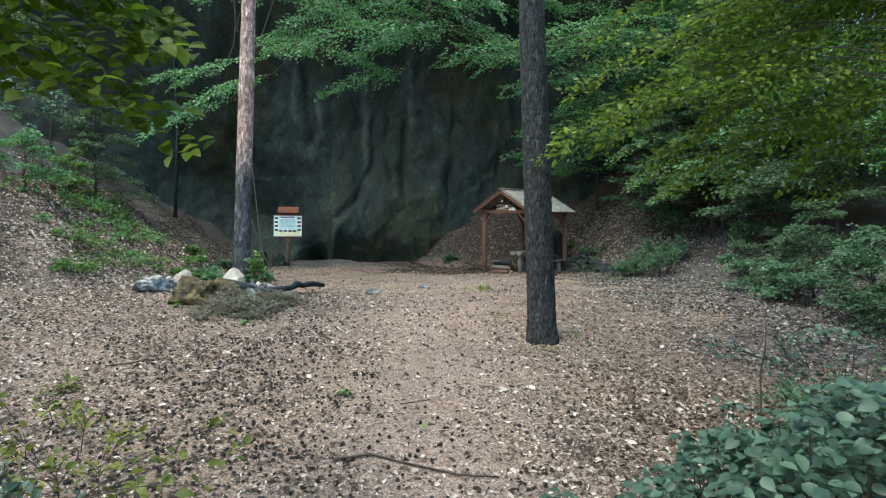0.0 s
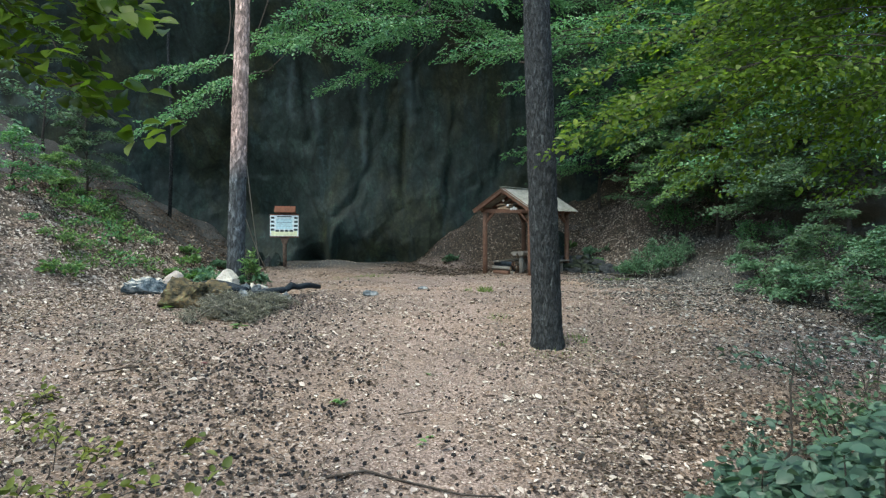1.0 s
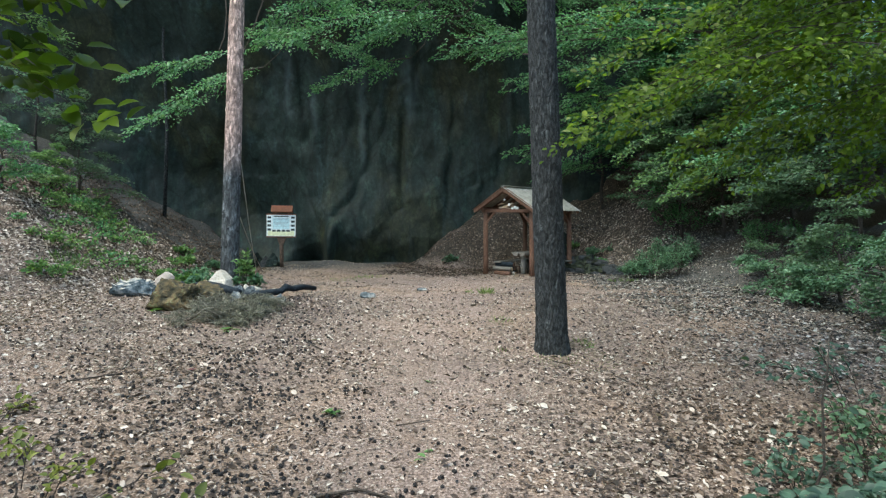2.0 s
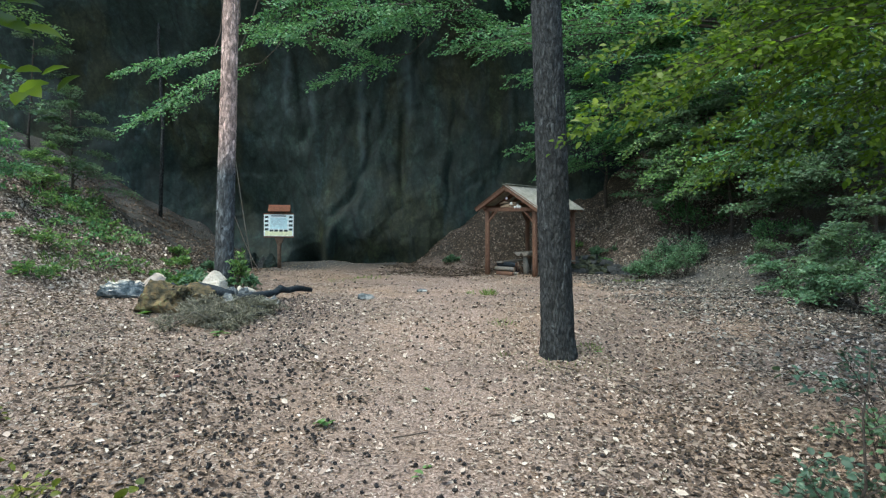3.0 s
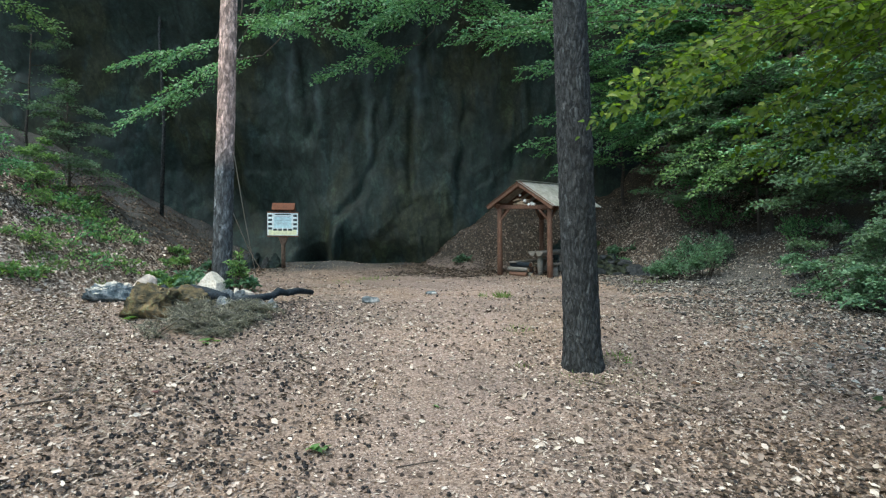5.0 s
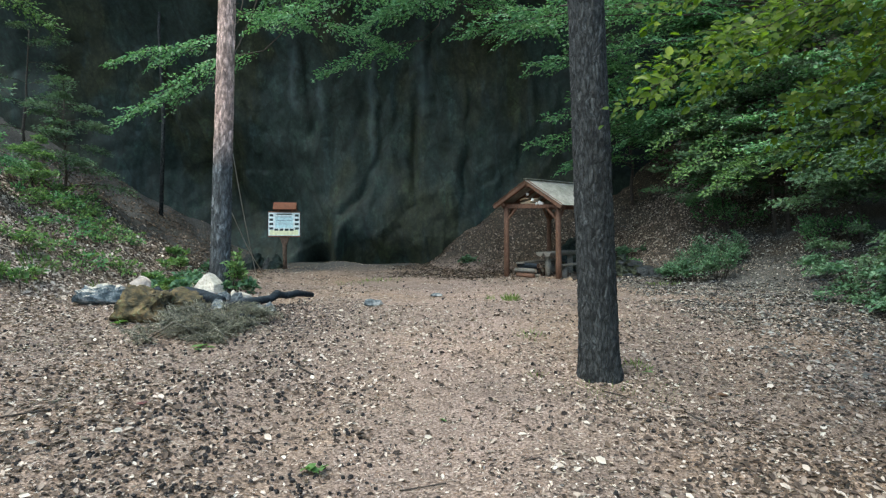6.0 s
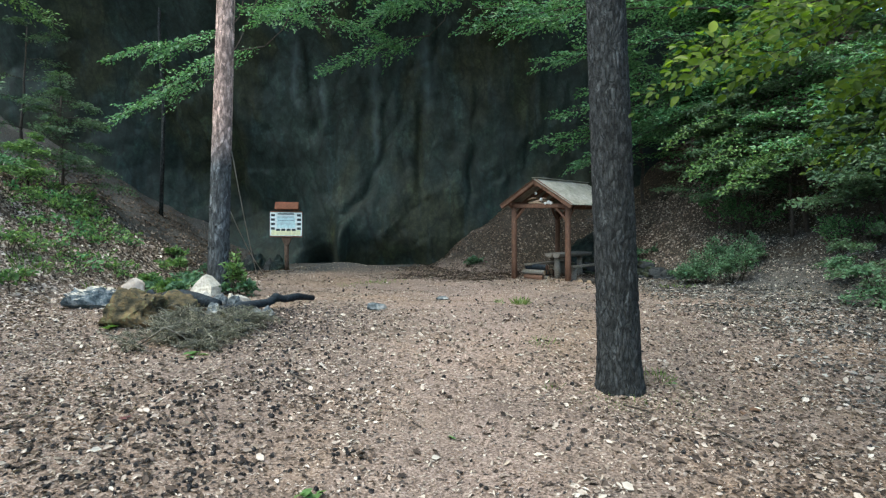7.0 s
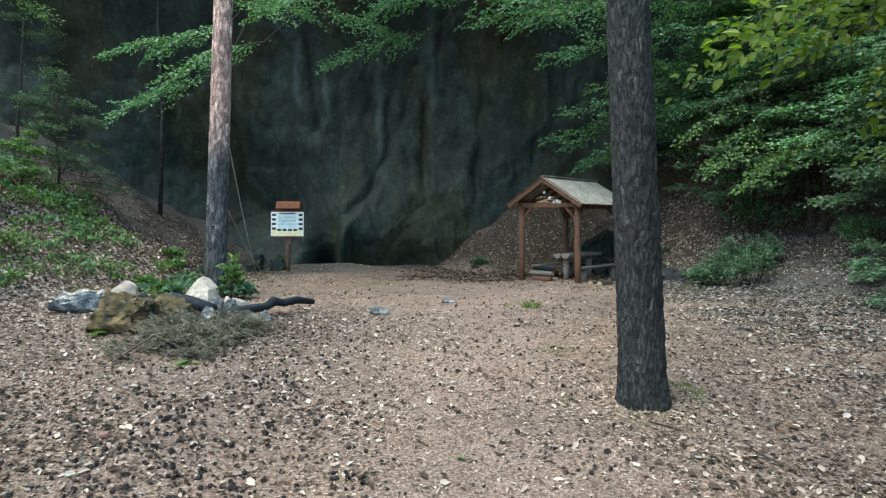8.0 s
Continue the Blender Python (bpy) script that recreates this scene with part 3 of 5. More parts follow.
# ---- broadleaved trees and shrubs ----
def leafy(name, base, trunk_top, r0, boughs, leaf, label, category, near=False, group="", size_label=""):
    """A tree or shrub: trunk, twigs and a crown of single leaves."""
    thing = empty(name, base)
    k = np.linspace(0, 1, 8)[:, None]
    b, t = np.array(base, float), np.array(trunk_top, float)
    line = b - np.array([0, 0, 0.1]) + (t - b) * k
    line[1:-1] += np.random.default_rng(int(abs(base[0] * 77 + base[1] * 13))).normal(0, 0.03, (6, 3))
    part_data("trunk", *tube(line, list(np.linspace(r0, r0 * 0.35, 8)), 10, 0.08), TWIG, thing, "", True)
    (lv, lf), (tv, tf) = gather(boughs, near)
    tagged(part_data("twig_work", tv, tf, TWIG, thing), kind="stuff")
    part_data("crown", lv, lf, leaf, thing, "", near)
    return tagged(thing, label, category, group)


def young_beech(base, height, radius, seed, leaf, label, n=26, per=16, size=0.095, twigs=20, low=0.08, face=None, group="undergrowth trees"):
    """A layered young tree: boughs in flat tiers all round, or mostly towards face."""
    rng = np.random.default_rng(seed)
    b = np.array([base[0], base[1], ground(*base)])
    top = b + np.array([rng.normal(0, 0.2), rng.normal(0, 0.2), height])
    lean = (0.0, -0.4) if face is None else (0.42 * math.cos(face), 0.42 * math.sin(face))
    boughs = []
    for i in range(n):
        f = low + (1 - low) * (i + rng.random()) / n
        a = rng.uniform(0, 6.28) if face is None or rng.random() < 0.25 else face + rng.normal(0, 0.8)
        c = b + (top - b) * f
        ll = radius * (1.1 - 0.6 * f) * rng.uniform(0.65, 1.15)
        e = c + np.array([math.cos(a) * ll, math.sin(a) * ll, rng.uniform(-0.15, 0.25) * ll])
        boughs.append(bough(c, e, rng, 0.2, twigs, 0.45 * ll + 0.15, per, size, 0.09, 0.2, 0.2, lean))
    return leafy("young_tree", tuple(b), tuple(top), 0.02 + 0.008 * height, boughs, leaf, label, "tree", group=group)


def overhanging(base, top, tips, seed, leaf, label, size=0.105, per=24, twigs=40, reach=1.5, r0=0.2, near=False, foot=None, lean=(0.0, -0.6), side=1.0):
    """A tree beside the clearing whose long boughs hang into it, one for each tip."""
    rng = np.random.default_rng(seed)
    b, t = np.array([base[0], base[1], ground(*base) if foot is None else foot]), np.array(top, float)
    boughs, limbs = [], []
    for tip in tips:
        e = np.array(tip, float)
        if foot is None:
            f = np.clip((e[2] + 0.6 - b[2]) / (t[2] - b[2]), 0.15, 0.95)
            boughs.append(bough(b + (t - b) * f, e, rng, 0.9, twigs, reach, per, size, 0.16, 0.3, 0.25, lean, 0.32 if near else 1.0))
        else:
            # a bare limb comes down from the tree, and the leafy bough leaves it nearly level
            joint = e + np.array([side * rng.uniform(1.6, 3.0), rng.uniform(0.3, 1.4), rng.uniform(0.7, 1.5)])
            start = b + (t - b) * rng.uniform(0.1, 0.7)
            c1, c2 = start + np.array([0, -2.5, 1.2]), joint + (joint - e) * 0.9 + np.array([0, 0, 0.5])
            ks = np.linspace(0, 1, 14)[:, None]
            limbs.append(tube((1 - ks) ** 3 * start + 3 * ks * (1 - ks) ** 2 * c1 + 3 * ks * ks * (1 - ks) * c2 + ks ** 3 * joint, list(np.linspace(0.05, 0.013, 14)), 6, caps=False))
            boughs.append(bough(joint, e, rng, 0.35, twigs, reach * 0.9, per, size, 0.13, 0.05, 0.22, lean))
    if limbs:
        boughs[0][1].extend(limbs)
    return leafy("beech_tree" if not near else "lime_tree", tuple(b), tuple(t), r0, boughs, leaf, label, "tree", near=near, group="overhanging trees")


rs = np.random.default_rng(21)


def tips(n, x, y, z):
    return [(rs.uniform(*x), rs.uniform(*y), rs.uniform(*z)) for _ in range(n)]


GREEN = "young beech with layered sprays of shaded green leaves"
# boughs that hang before the cliff
overhanging((-4.5, 23.4), (-4.2, 22.6, 21), [(-3.6, 15.6, 7.9), (-4.4, 16.3, 8.5), (-5.4, 18.6, 8.8), (-8.0, 19.2, 7.3), (-9.4, 19.3, 6.5), (-6.4, 16.0, 9.4), (-3.0, 17.5, 9.4), (-3.9, 20.0, 7.9), (-2.6, 19.2, 9.0), (-2.0, 18.0, 8.8)] + tips(6, (-8, -3), (15, 19), (9.4, 12.5)), 5, BEECH_LEAF, "large beech on the cliff top with long hanging boughs", foot=17.2, twigs=32)
overhanging((-9.5, 23.6), (-9.5, 22.8, 20), [(-9.7, 19.2, 8.0), (-8.7, 19.6, 8.1)], 12, BEECH_LEAF, "beech on the cliff top with drooping boughs", foot=17.2, twigs=24, reach=0.9)
overhanging((11.5, 19.5), (9.5, 20, 17), [(2.3, 21.3, 8.5), (2.2, 22.0, 6.2), (2.9, 22.2, 6.0), (3.3, 21.8, 5.4), (1.0, 20.0, 9.0), (3.5, 20.5, 7.4), (4.4, 20.0, 8.6), (4.0, 21.0, 6.6), (5.0, 20.5, 7.4), (-0.1, 19.0, 8.7), (5.6, 19.8, 6.4), (0.4, 18.6, 8.6), (1.2, 18.2, 8.3), (2.2, 19.0, 7.7), (2.7, 20.8, 6.7)] + tips(14, (0, 9), (18, 22), (8.2, 13)), 6, BEECH_LEAF, "large beech beside the cliff with hanging green boughs")
# its random high boughs, mostly out of view, are added to shade slope and rock
overhanging((0.5, 23.6), (0.3, 22.8, 21), [(-2.0, 20.5, 8.8), (-0.5, 20.0, 10.0), (-3.0, 20, 10.5), (1.0, 20.5, 11), (-4.5, 20.3, 9.4), (-1.2, 19.6, 9.6)] + tips(16, (-7, 4), (18.5, 22.5), (9.6, 14)) + tips(14, (0.5, 7), (20, 25), (10.5, 14)), 7, BEECH_LEAF, "beech rooted on the cliff top with drooping boughs", foot=17.2, side=-1.0, twigs=32)
overhanging((-17, 18), (-16, 18.5, 14), tips(7, (-16, -13), (19.5, 22), (9.6, 12)), 11, HERB_LEAF, "shaded beech on the bank under the cliff")

# the wood on the right-hand bank
for i, (x, y, h, r) in enumerate(((7.4, 19.6, 3.8, 2.0), (8.6, 18.6, 5.2, 2.8), (10.2, 16.8, 5.6, 3.0), (9.6, 14.8, 4.2, 2.4), (11.6, 13.6, 5.5, 3.0), (10.6, 11.6, 3.4, 2.2), (8.3, 22.0, 5.0, 2.8), (11.4, 20.4, 6.5, 3.2), (6.0, 23.6, 5.0, 2.4), (12.5, 10.6, 5.5, 3.0), (13.5, 17, 7.5, 3.4), (10.9, 8.6, 3.6, 2.2), (9.0, 16.4, 3.2, 2.0), (7.6, 21.0, 6.5, 2.6), (9.8, 20.0, 8.5, 3.2), (12.2, 17.8, 9.0, 3.4), (12.8, 15.4, 7.0, 3.0), (14.5, 20, 8.0, 3.4), (15.5, 14, 8.0, 3.4), (13.8, 12.3, 6.5, 3.0), (16.5, 17.5, 9.0, 3.6), (9.3, 18.4, 6.0, 2.6), (11.0, 18.7, 7.2, 3.0), (10.0, 22.3, 7.0, 3.0))):
    young_beech((x, y), h, r, 40 + i, DARK_LEAF if i % 3 == 0 else BEECH_LEAF, GREEN, n=34, face=3.9, per=14 if x < 11 else 10, size=0.095 if x < 11 else 0.125, low=0.24)
overhanging((8.2, 18.6), (8.0, 18.4, 6.2), [(6.2, 17.6, 4.1), (5.6, 18.2, 4.5), (6.8, 17.4, 4.3), (5.2, 19.0, 5.4), (7.4, 16.9, 4.6), (6.0, 18.6, 5.0)], 19, HERB_LEAF, "young beech with bright yellow-green sprays", 0.1, 14, 20, 0.9, 0.05)
# trees on the hill behind
for i, (x, y, h, r) in enumerate(((6.5, 30, 9, 3.2), (10.5, 29, 9, 3.4), (14, 26, 10, 3.6), (17, 31, 11, 4.0), (9.5, 36, 12, 4.0), (4.5, 38, 11, 4.0), (17, 21, 10, 3.6), (21, 26, 12, 4.2), (-19, 27, 9, 3.6))):
    young_beech((x, y), h, r, 240 + i, DARK_LEAF, "tall shaded forest tree on the hill", n=24, size=0.19, per=14, twigs=16, low=0.3, group="forest trees")
for i, (x, y, h, r) in enumerate(((14.5, 22.5, 14, 4.4), (18.5, 24, 15, 4.8), (12.6, 24.5, 12, 4.0))):
    young_beech((x, y), h, r, 270 + i, DARK_LEAF, "tall shaded forest tree on the hill", n=34, size=0.18, per=15, low=0.25, group="forest trees")
for i, (x, y, h, r) in enumerate(((22, 31, 15, 5.5), (27, 27, 16, 5.5), (19, 36, 15, 5.5), (25, 37, 17, 6), (30, 34, 18, 6), (23, 22, 14, 5))):
    young_beech((x, y), h, r, 280 + i, DARK_LEAF, "tall shaded forest tree on the hill", n=36, size=0.34, per=12, twigs=14, low=0.15, group="forest trees")
# pale spray at the left edge of the clearing
overhanging((-11.0, 12.0), (-10.8, 12.2, 8), [(-7.6, 12.6, 5.2), (-7.9, 12.6, 5.7), (-8.3, 12.8, 6.0), (-8.0, 12.4, 5.4), (-8.4, 12.2, 5.0)], 18, PALE_LEAF, "slim tree with pale green sprays over the bank", 0.09, 9, 16, 0.7, 0.05)
# trees behind the start of the path
for i, (x, y, h, r) in enumerate(((-6, -7, 9, 3.2), (5, -8, 9, 3.4), (-12, -4, 10, 3.4), (12, -3, 10, 3.6), (0, -14, 11, 4.0), (-13, 4, 9, 3.0), (14, 4, 9, 3.2))):
    young_beech((x, y), h, r, 340 + i, DARK_LEAF, "tall shaded forest tree beside the path", n=20, size=0.24, per=11, twigs=14, low=0.35, group="forest trees")
# the wood on the left-hand bank
for i, (x, y, h, r) in enumerate(((-11.4, 20.0, 2.9, 1.8), (-11.2, 16.2, 1.5, 1.2), (-13.8, 17, 2.2, 1.5), (-12.8, 13.2, 2.0, 1.5), (-14.5, 22.5, 4.0, 2.2), (-11.3, 18.4, 1.3, 0.8), (-11.9, 11.4, 2.2, 1.5))):
    young_beech((x, y), h, r, 70 + i, HERB_LEAF if i == 5 else BEECH_LEAF if i == 1 else DARK_LEAF, GREEN, n=18 if i == 0 else 10, face=-0.9, low=0.06, twigs=20, per=14 if i == 0 else 12, size=0.08)
# lime tree whose boughs reach over the path on the right
overhanging((5.6, 6.4), (5.3, 6.6, 9), [(4.4, 7.4, 3.4), (5.0, 8.0, 4.0), (4.6, 8.2, 4.8), (5.4, 8.6, 3.2), (1.25, 6.75, 3.5), (1.5, 7.3, 3.8), (1.7, 7.6, 4.4), (2.0, 7.4, 3.7), (2.3, 8.2, 4.2), (2.7, 7.6, 3.5), (3.2, 8.4, 3.3), (2.4, 6.8, 4.6), (3.0, 7.2, 5.0), (3.6, 8.8, 4.0), (4.2, 9.0, 3.4), (2.0, 8.0, 5.2)] + tips(16, (2.0, 6.5), (6.2, 9.5), (4.0, 6.8)) + tips(9, (4.4, 6.4), (7.3, 9.5), (4.8, 6.4)), 15, LIME_LEAF, "lime tree with yellow-green leaves reaching over the path", 0.073, 15, 30, 1.0, 0.1, True, None, (-0.3, -0.8))
# sapling that leans out of the plants on the left
rl = np.random.default_rng(17)
leafy("young_tree", (-2.7, 4.2, ground(-2.7, 4.2)), (-2.4, 4.1, 0.85), 0.012,
      [bough((-2.5, 4.12, 0.6), e, rl, 0.1, 5, 0.3, 3, 0.085, 0.2, 0.2, 0.3, (0.2, -0.3), 0.4) for e in ((-1.3, 4.1, 1.0), (-1.5, 3.8, 0.85), (-1.6, 4.5, 1.05), (-1.9, 3.6, 0.7))],
      DRY_LEAF, "thin sapling with few yellowing leaves leaning over the litter", "tree", True, "undergrowth trees")
# branch that hangs into the path on the left
overhanging((-4.6, 2.6), (-4.4, 2.8, 6.5), [(-1.48, 3.3, 2.85), (-1.6, 3.3, 3.1), (-1.75, 3.5, 3.4), (-1.35, 3.0, 3.6), (-2.0, 3.6, 3.1), (-2.3, 3.6, 3.6), (-1.4, 3.4, 3.9), (-1.8, 3.3, 3.7), (-2.4, 3.4, 3.25), (-1.6, 3.8, 3.5), (-2.8, 4.0, 3.5), (-1.45, 3.2, 3.4), (-1.55, 3.25, 3.3), (-1.55, 3.3, 3.55)], 16, LIME_LEAF, "lime tree with yellow-green leaves hanging over the path", 0.1, 11, 18, 0.5, 0.06, True, None, (0.15, -0.6))


def shrub(base, height, radius, seed, leaf, label, n=14, per=8, size=0.08, twigs=8, near=False, name="shrub", lift=0.0, lowest=0.45):
    rng = np.random.default_rng(seed)
    b = np.array([base[0], base[1], ground(*base) + lift])
    boughs = []
    for i in range(n):
        a, r = rng.uniform(0, 6.28), radius * math.sqrt(rng.uniform(0.05, 1))
        e = b + np.array([math.cos(a) * r, math.sin(a) * r, height * rng.uniform(lowest, 1.0) * (1 - 0.35 * (r / radius) ** 2)])
        foot = b + (e - b) * np.array([0.55, 0.55, 0]) + rng.normal(0, 0.05, 3) * np.array([1, 1, 0])
        foot[2] = ground(foot[0], foot[1]) + lift
        boughs.append(bough(foot, e, rng, 0.1, twigs, 0.3 * radius + 0.12, per, size, 0.25, 0.35, 0.35, (0.0, -0.3)))
    return leafy(name, tuple(b), tuple(b + np.array([0, 0, height * 0.5])), 0.015, boughs, leaf, label, "shrub", near=near, group="shrubs")


# the near plants on both sides of the start
def bramble(x0, x1, y0, y1, n, seed):
    """A mound of broad leaves on thin stems, rising away from the path."""
    rng = np.random.default_rng(seed)
    a, r = rng.uniform(0, 2 * math.pi, n), np.sqrt(rng.random(n))
    r *= 1.05 + 0.16 * np.sin(3 * a + seed) + 0.1 * np.sin(5 * a + 2 * seed) + 0.07 * np.sin(9 * a)
    X, Y = (x0 + x1) / 2 + 0.56 * (x1 - x0) * r * np.cos(a), (y0 + y1) / 2 + 0.56 * (y1 - y0) * r * np.sin(a)
    top = 1.02 + 0.4 * (X - 0.6) - 0.55 * np.clip(Y - 3.0, 0, 3) + 0.12 * np.sin(5 * X + 2 * Y) + 0.08 * np.sin(7 * Y - 3 * X)
    Z = top - 0.62 * rng.random(n) ** 1.6
    P = np.stack([X, Y, np.maximum(Z, land(X, Y) + 0.05)], 1)
    a = rng.uniform(0, 6.28, n)
    D = np.stack([np.cos(a), np.sin(a), rng.normal(-0.15, 0.2, n)], 1)
    N = np.stack([rng.normal(-0.15, 0.4, n), rng.normal(-0.35, 0.4, n), np.ones(n)], 1)
    c = ((x0 + x1) / 2, (y0 + y1) / 2)
    thing = empty("bramble_bush", on_land(*c))
    stems = []
    for k in range(0, n, 60):
        q = P[k]
        f = np.array([q[0] * 0.5 + c[0] * 0.5, q[1] * 0.5 + c[1] * 0.5, 0.0])
        f[2] = ground(f[0], f[1]) - 0.03
        stems.append(tube([f, (f + q) / 2 + np.array([0.05, 0.03, 0.1]), q], [0.008, 0.006, 0.003], 5, caps=False))
    tagged(part_data("stem_work", *join(stems), TWIG, thing), kind="stuff")
    V, F = leaves(P, D, N, 0.076 * rng.uniform(0.55, 1.25, n), 0.7, 0.14, True)
    part_data("foliage", V, F, BRAMBLE_LEAF, thing, "", True)
    tagged(thing, "dense bramble with broad grey-green leaves beside the path", "shrub", "brambles")


def on_land(x, y):
    return (x, y, ground(x, y))


bramble(0.55, 1.4, 2.3, 3.7, 1400, 95)
bramble(1.35, 2.4, 2.2, 4.3, 2700, 96)
bramble(2.35, 3.6, 2.4, 4.8, 3000, 97)
for i, (x, y, h, r, n, m) in enumerate(((-2.6, 4.6, 0.55, 0.75, 6, DRY_LEAF), (-2.15, 3.5, 0.75, 0.5, 7, BRAMBLE_LEAF), (-3.4, 5.7, 0.4, 0.7, 5, DRY_LEAF), (-1.75, 3.1, 0.6, 0.4, 6, PALE_LEAF), (-4.2, 6.6, 0.35, 0.7, 5, DRY_LEAF), (-3.1, 4.0, 0.8, 0.6, 6, BRAMBLE_LEAF))):
    shrub((x, y), h, r, 190 + i, m, "sparse low shrub with %s leaves beside the path" % ("yellowing" if m is DRY_LEAF else "grey-green"), n, 4, 0.075, 5, True)
rq = np.random.default_rng(94)
leafy("young_tree", on_land(2.65, 5.2), (2.75, 5.2, 1.85), 0.014,
      [bough((2.66 + 0.03 * k, 5.2, 0.75 + 0.22 * k), (2.66 + rq.uniform(0.35, 0.6) * (-1) ** k, 5.2 + rq.normal(0, 0.25), 0.8 + 0.23 * k + rq.normal(0.05, 0.08)), rq, 0.05, 6, 0.22, 5, 0.06, 0.2, 0.2, 0.3, (0.0, -0.3), 0.4) for k in range(5)],
      BRAMBLE_LEAF, "thin upright sapling with few dull leaves beside the path", "tree", True, "undergrowth trees")
for i, (x, y, h, r) in enumerate(((2.9, 4.6, 0.75, 0.55), (3.5, 5.2, 0.9, 0.65), (2.4, 4.4, 0.55, 0.5), (4.2, 6.0, 0.95, 0.75), (3.0, 5.6, 0.45, 0.6), (3.8, 6.4, 0.6, 0.7), (4.7, 7.2, 0.9, 0.8))):
    shrub((x, y), h, r, 700 + i, DARK_LEAF if i % 2 else BRAMBLE_LEAF, "airy dark green shrub beside the path", 9, 5, 0.065, 6, True)
for i, (x, y, h, r) in enumerate(((7.5, 12.3, 1.3, 0.9), (7.7, 11.0, 1.4, 1.0), (8.2, 13.6, 1.5, 1.0), (8.0, 9.6, 1.3, 1.0), (7.0, 13.5, 0.7, 0.7), (8.4, 8.2, 1.3, 1.0), (7.8, 15.0, 1.0, 0.8), (6.9, 12.0, 0.6, 0.6), (7.2, 10.4, 0.6, 0.6))):
    young_beech((x, y), h * 1.05, r * 1.15, 600 + i, PALE_LEAF if i % 3 == 1 else DARK_LEAF, "low bushy young tree with layered sprays at the wood's edge", n=16 if h > 1 else 9, per=11, size=0.075, twigs=14, low=0.06, face=3.6, group="bushes at the wood's edge")
# undergrowth
for i, (x, y, h, r) in enumerate(((5.75, 17.6, 0.75, 0.7), (6.3, 17.9, 0.95, 0.9), (5.5, 18.0, 0.4, 0.5), (6.7, 18.4, 0.9, 0.8), (8.9, 14.6, 0.9, 1.0), (9.0, 12.6, 0.8, 0.9), (9.3, 10.6, 0.8, 0.9), (7.6, 19.8, 1.0, 1.0), (8.8, 17.0, 0.8, 0.8), (7.4, 20.8, 0.5, 0.6), (4.9, 20.6, 0.3, 0.4))):
    shrub((x, y), h, r, 100 + i, PALE_LEAF if i < 4 else BEECH_LEAF, "low leafy undergrowth at the foot of the wooded bank", 17, 9, 0.065, 10)
rh = np.random.default_rng(77)
for i in range(84):
    f = rh.random()
    x, y = -7.9 - 3.4 * f + rh.normal(0, 0.5), 15.6 + 3.8 * f + rh.normal(0, 0.8)
    if i % 5 == 0:
        x, y = rh.uniform(-12.5, -7.6), rh.uniform(14, 20.5)
    h = rh.uniform(0.1, 0.45)
    shrub((x, y), h, h + 0.12, 500 + i, HERB_LEAF if i % 3 else BEECH_LEAF, "low green herb growing on the leafy bank", 4, 4, 0.09, 4, name="herb_clump")
for i, (x, y, h, r) in enumerate(((-5.5, 15.0, 0.18, 0.35), (-4.6, 14.95, 1.1, 0.17), (-4.5, 15.0, 0.3, 0.26), (-6.1, 15.5, 0.22, 0.4), (-5.8, 15.9, 0.25, 0.35), (-8.0, 13.4, 0.32, 0.5), (0.3, 22.4, 0.12, 0.25), (4.4, 22.4, 0.25, 0.4), (5.2, 21.2, 0.3, 0.4), (-7.1, 16.6, 0.25, 0.3), (-6.9, 18.0, 0.25, 0.3), (-7.6, 18.6, 0.3, 0.35), (-6.7, 16.0, 0.2, 0.3), (-8.0, 19.6, 0.3, 0.35), (-7.3, 20.4, 0.25, 0.3))):
    shrub((x, y), h, r, 130 + i, HERB_LEAF if i % 2 else PALE_LEAF, "leafy herb clump growing in the litter", 9, 5, 0.11, 6, name="herb_clump")


# ---- stones, logs and brush of the fireplace ----
PALE_STONE = two_scale("pale_limestone", [(0.3, (0.3, 0.27, 0.22)), (0.5, (0.52, 0.48, 0.4)), (0.7, (0.68, 0.63, 0.53))], 2.5, 18, 0.85, (0.4, 0.42, 0.45), 0.6, 0.02)
PINK_STONE = two_scale("pinkish_sandstone", [(0.3, (0.42, 0.33, 0.26)), (0.5, (0.6, 0.5, 0.41)), (0.7, (0.74, 0.64, 0.54))], 2.5, 14, 0.85, (0.6, 0.6, 0.6), 0.5, 0.015)
BLUE_STONE = two_scale("blue_grey_stone", [(0.36, (0.035, 0.043, 0.047)), (0.5, (0.13, 0.15, 0.155)), (0.62, (0.4, 0.4, 0.37))], 5, 7, 0.8, (0.4, 0.45, 0.5), 0.6, 0.02)
MOSSY = two_scale("mossy_stone", [(0.3, (0.03, 0.03, 0.026)), (0.44, (0.1, 0.085, 0.052)), (0.54, (0.165, 0.115, 0.058)), (0.62, (0.15, 0.145, 0.068)), (0.72, (0.36, 0.34, 0.28))], 4.0, 8, 0.95, (0.25, 0.3, 0.28), 0.9, 0.08)
CHARRED = two_scale("charred_wood", [(0.35, (0.006, 0.009, 0.012)), (0.6, (0.02, 0.03, 0.038)), (0.78, (0.08, 0.085, 0.09))], 4, 22, 0.8, (0.5, 0.5, 0.5), 0.5, 0.02)
DEAD_TWIG = two_scale("dead_twigs", [(0.3, (0.08, 0.075, 0.06)), (0.7, (0.24, 0.225, 0.18))], 5, 40, 0.95)
DEAD_NEEDLE = leaf_material("dead_needles", [(0.0, (0.03, 0.031, 0.022)), (0.4, (0.11, 0.11, 0.078)), (0.8, (0.27, 0.26, 0.195)), (1.0, (0.54, 0.51, 0.41))], 0.1, 0.8, 0.2)
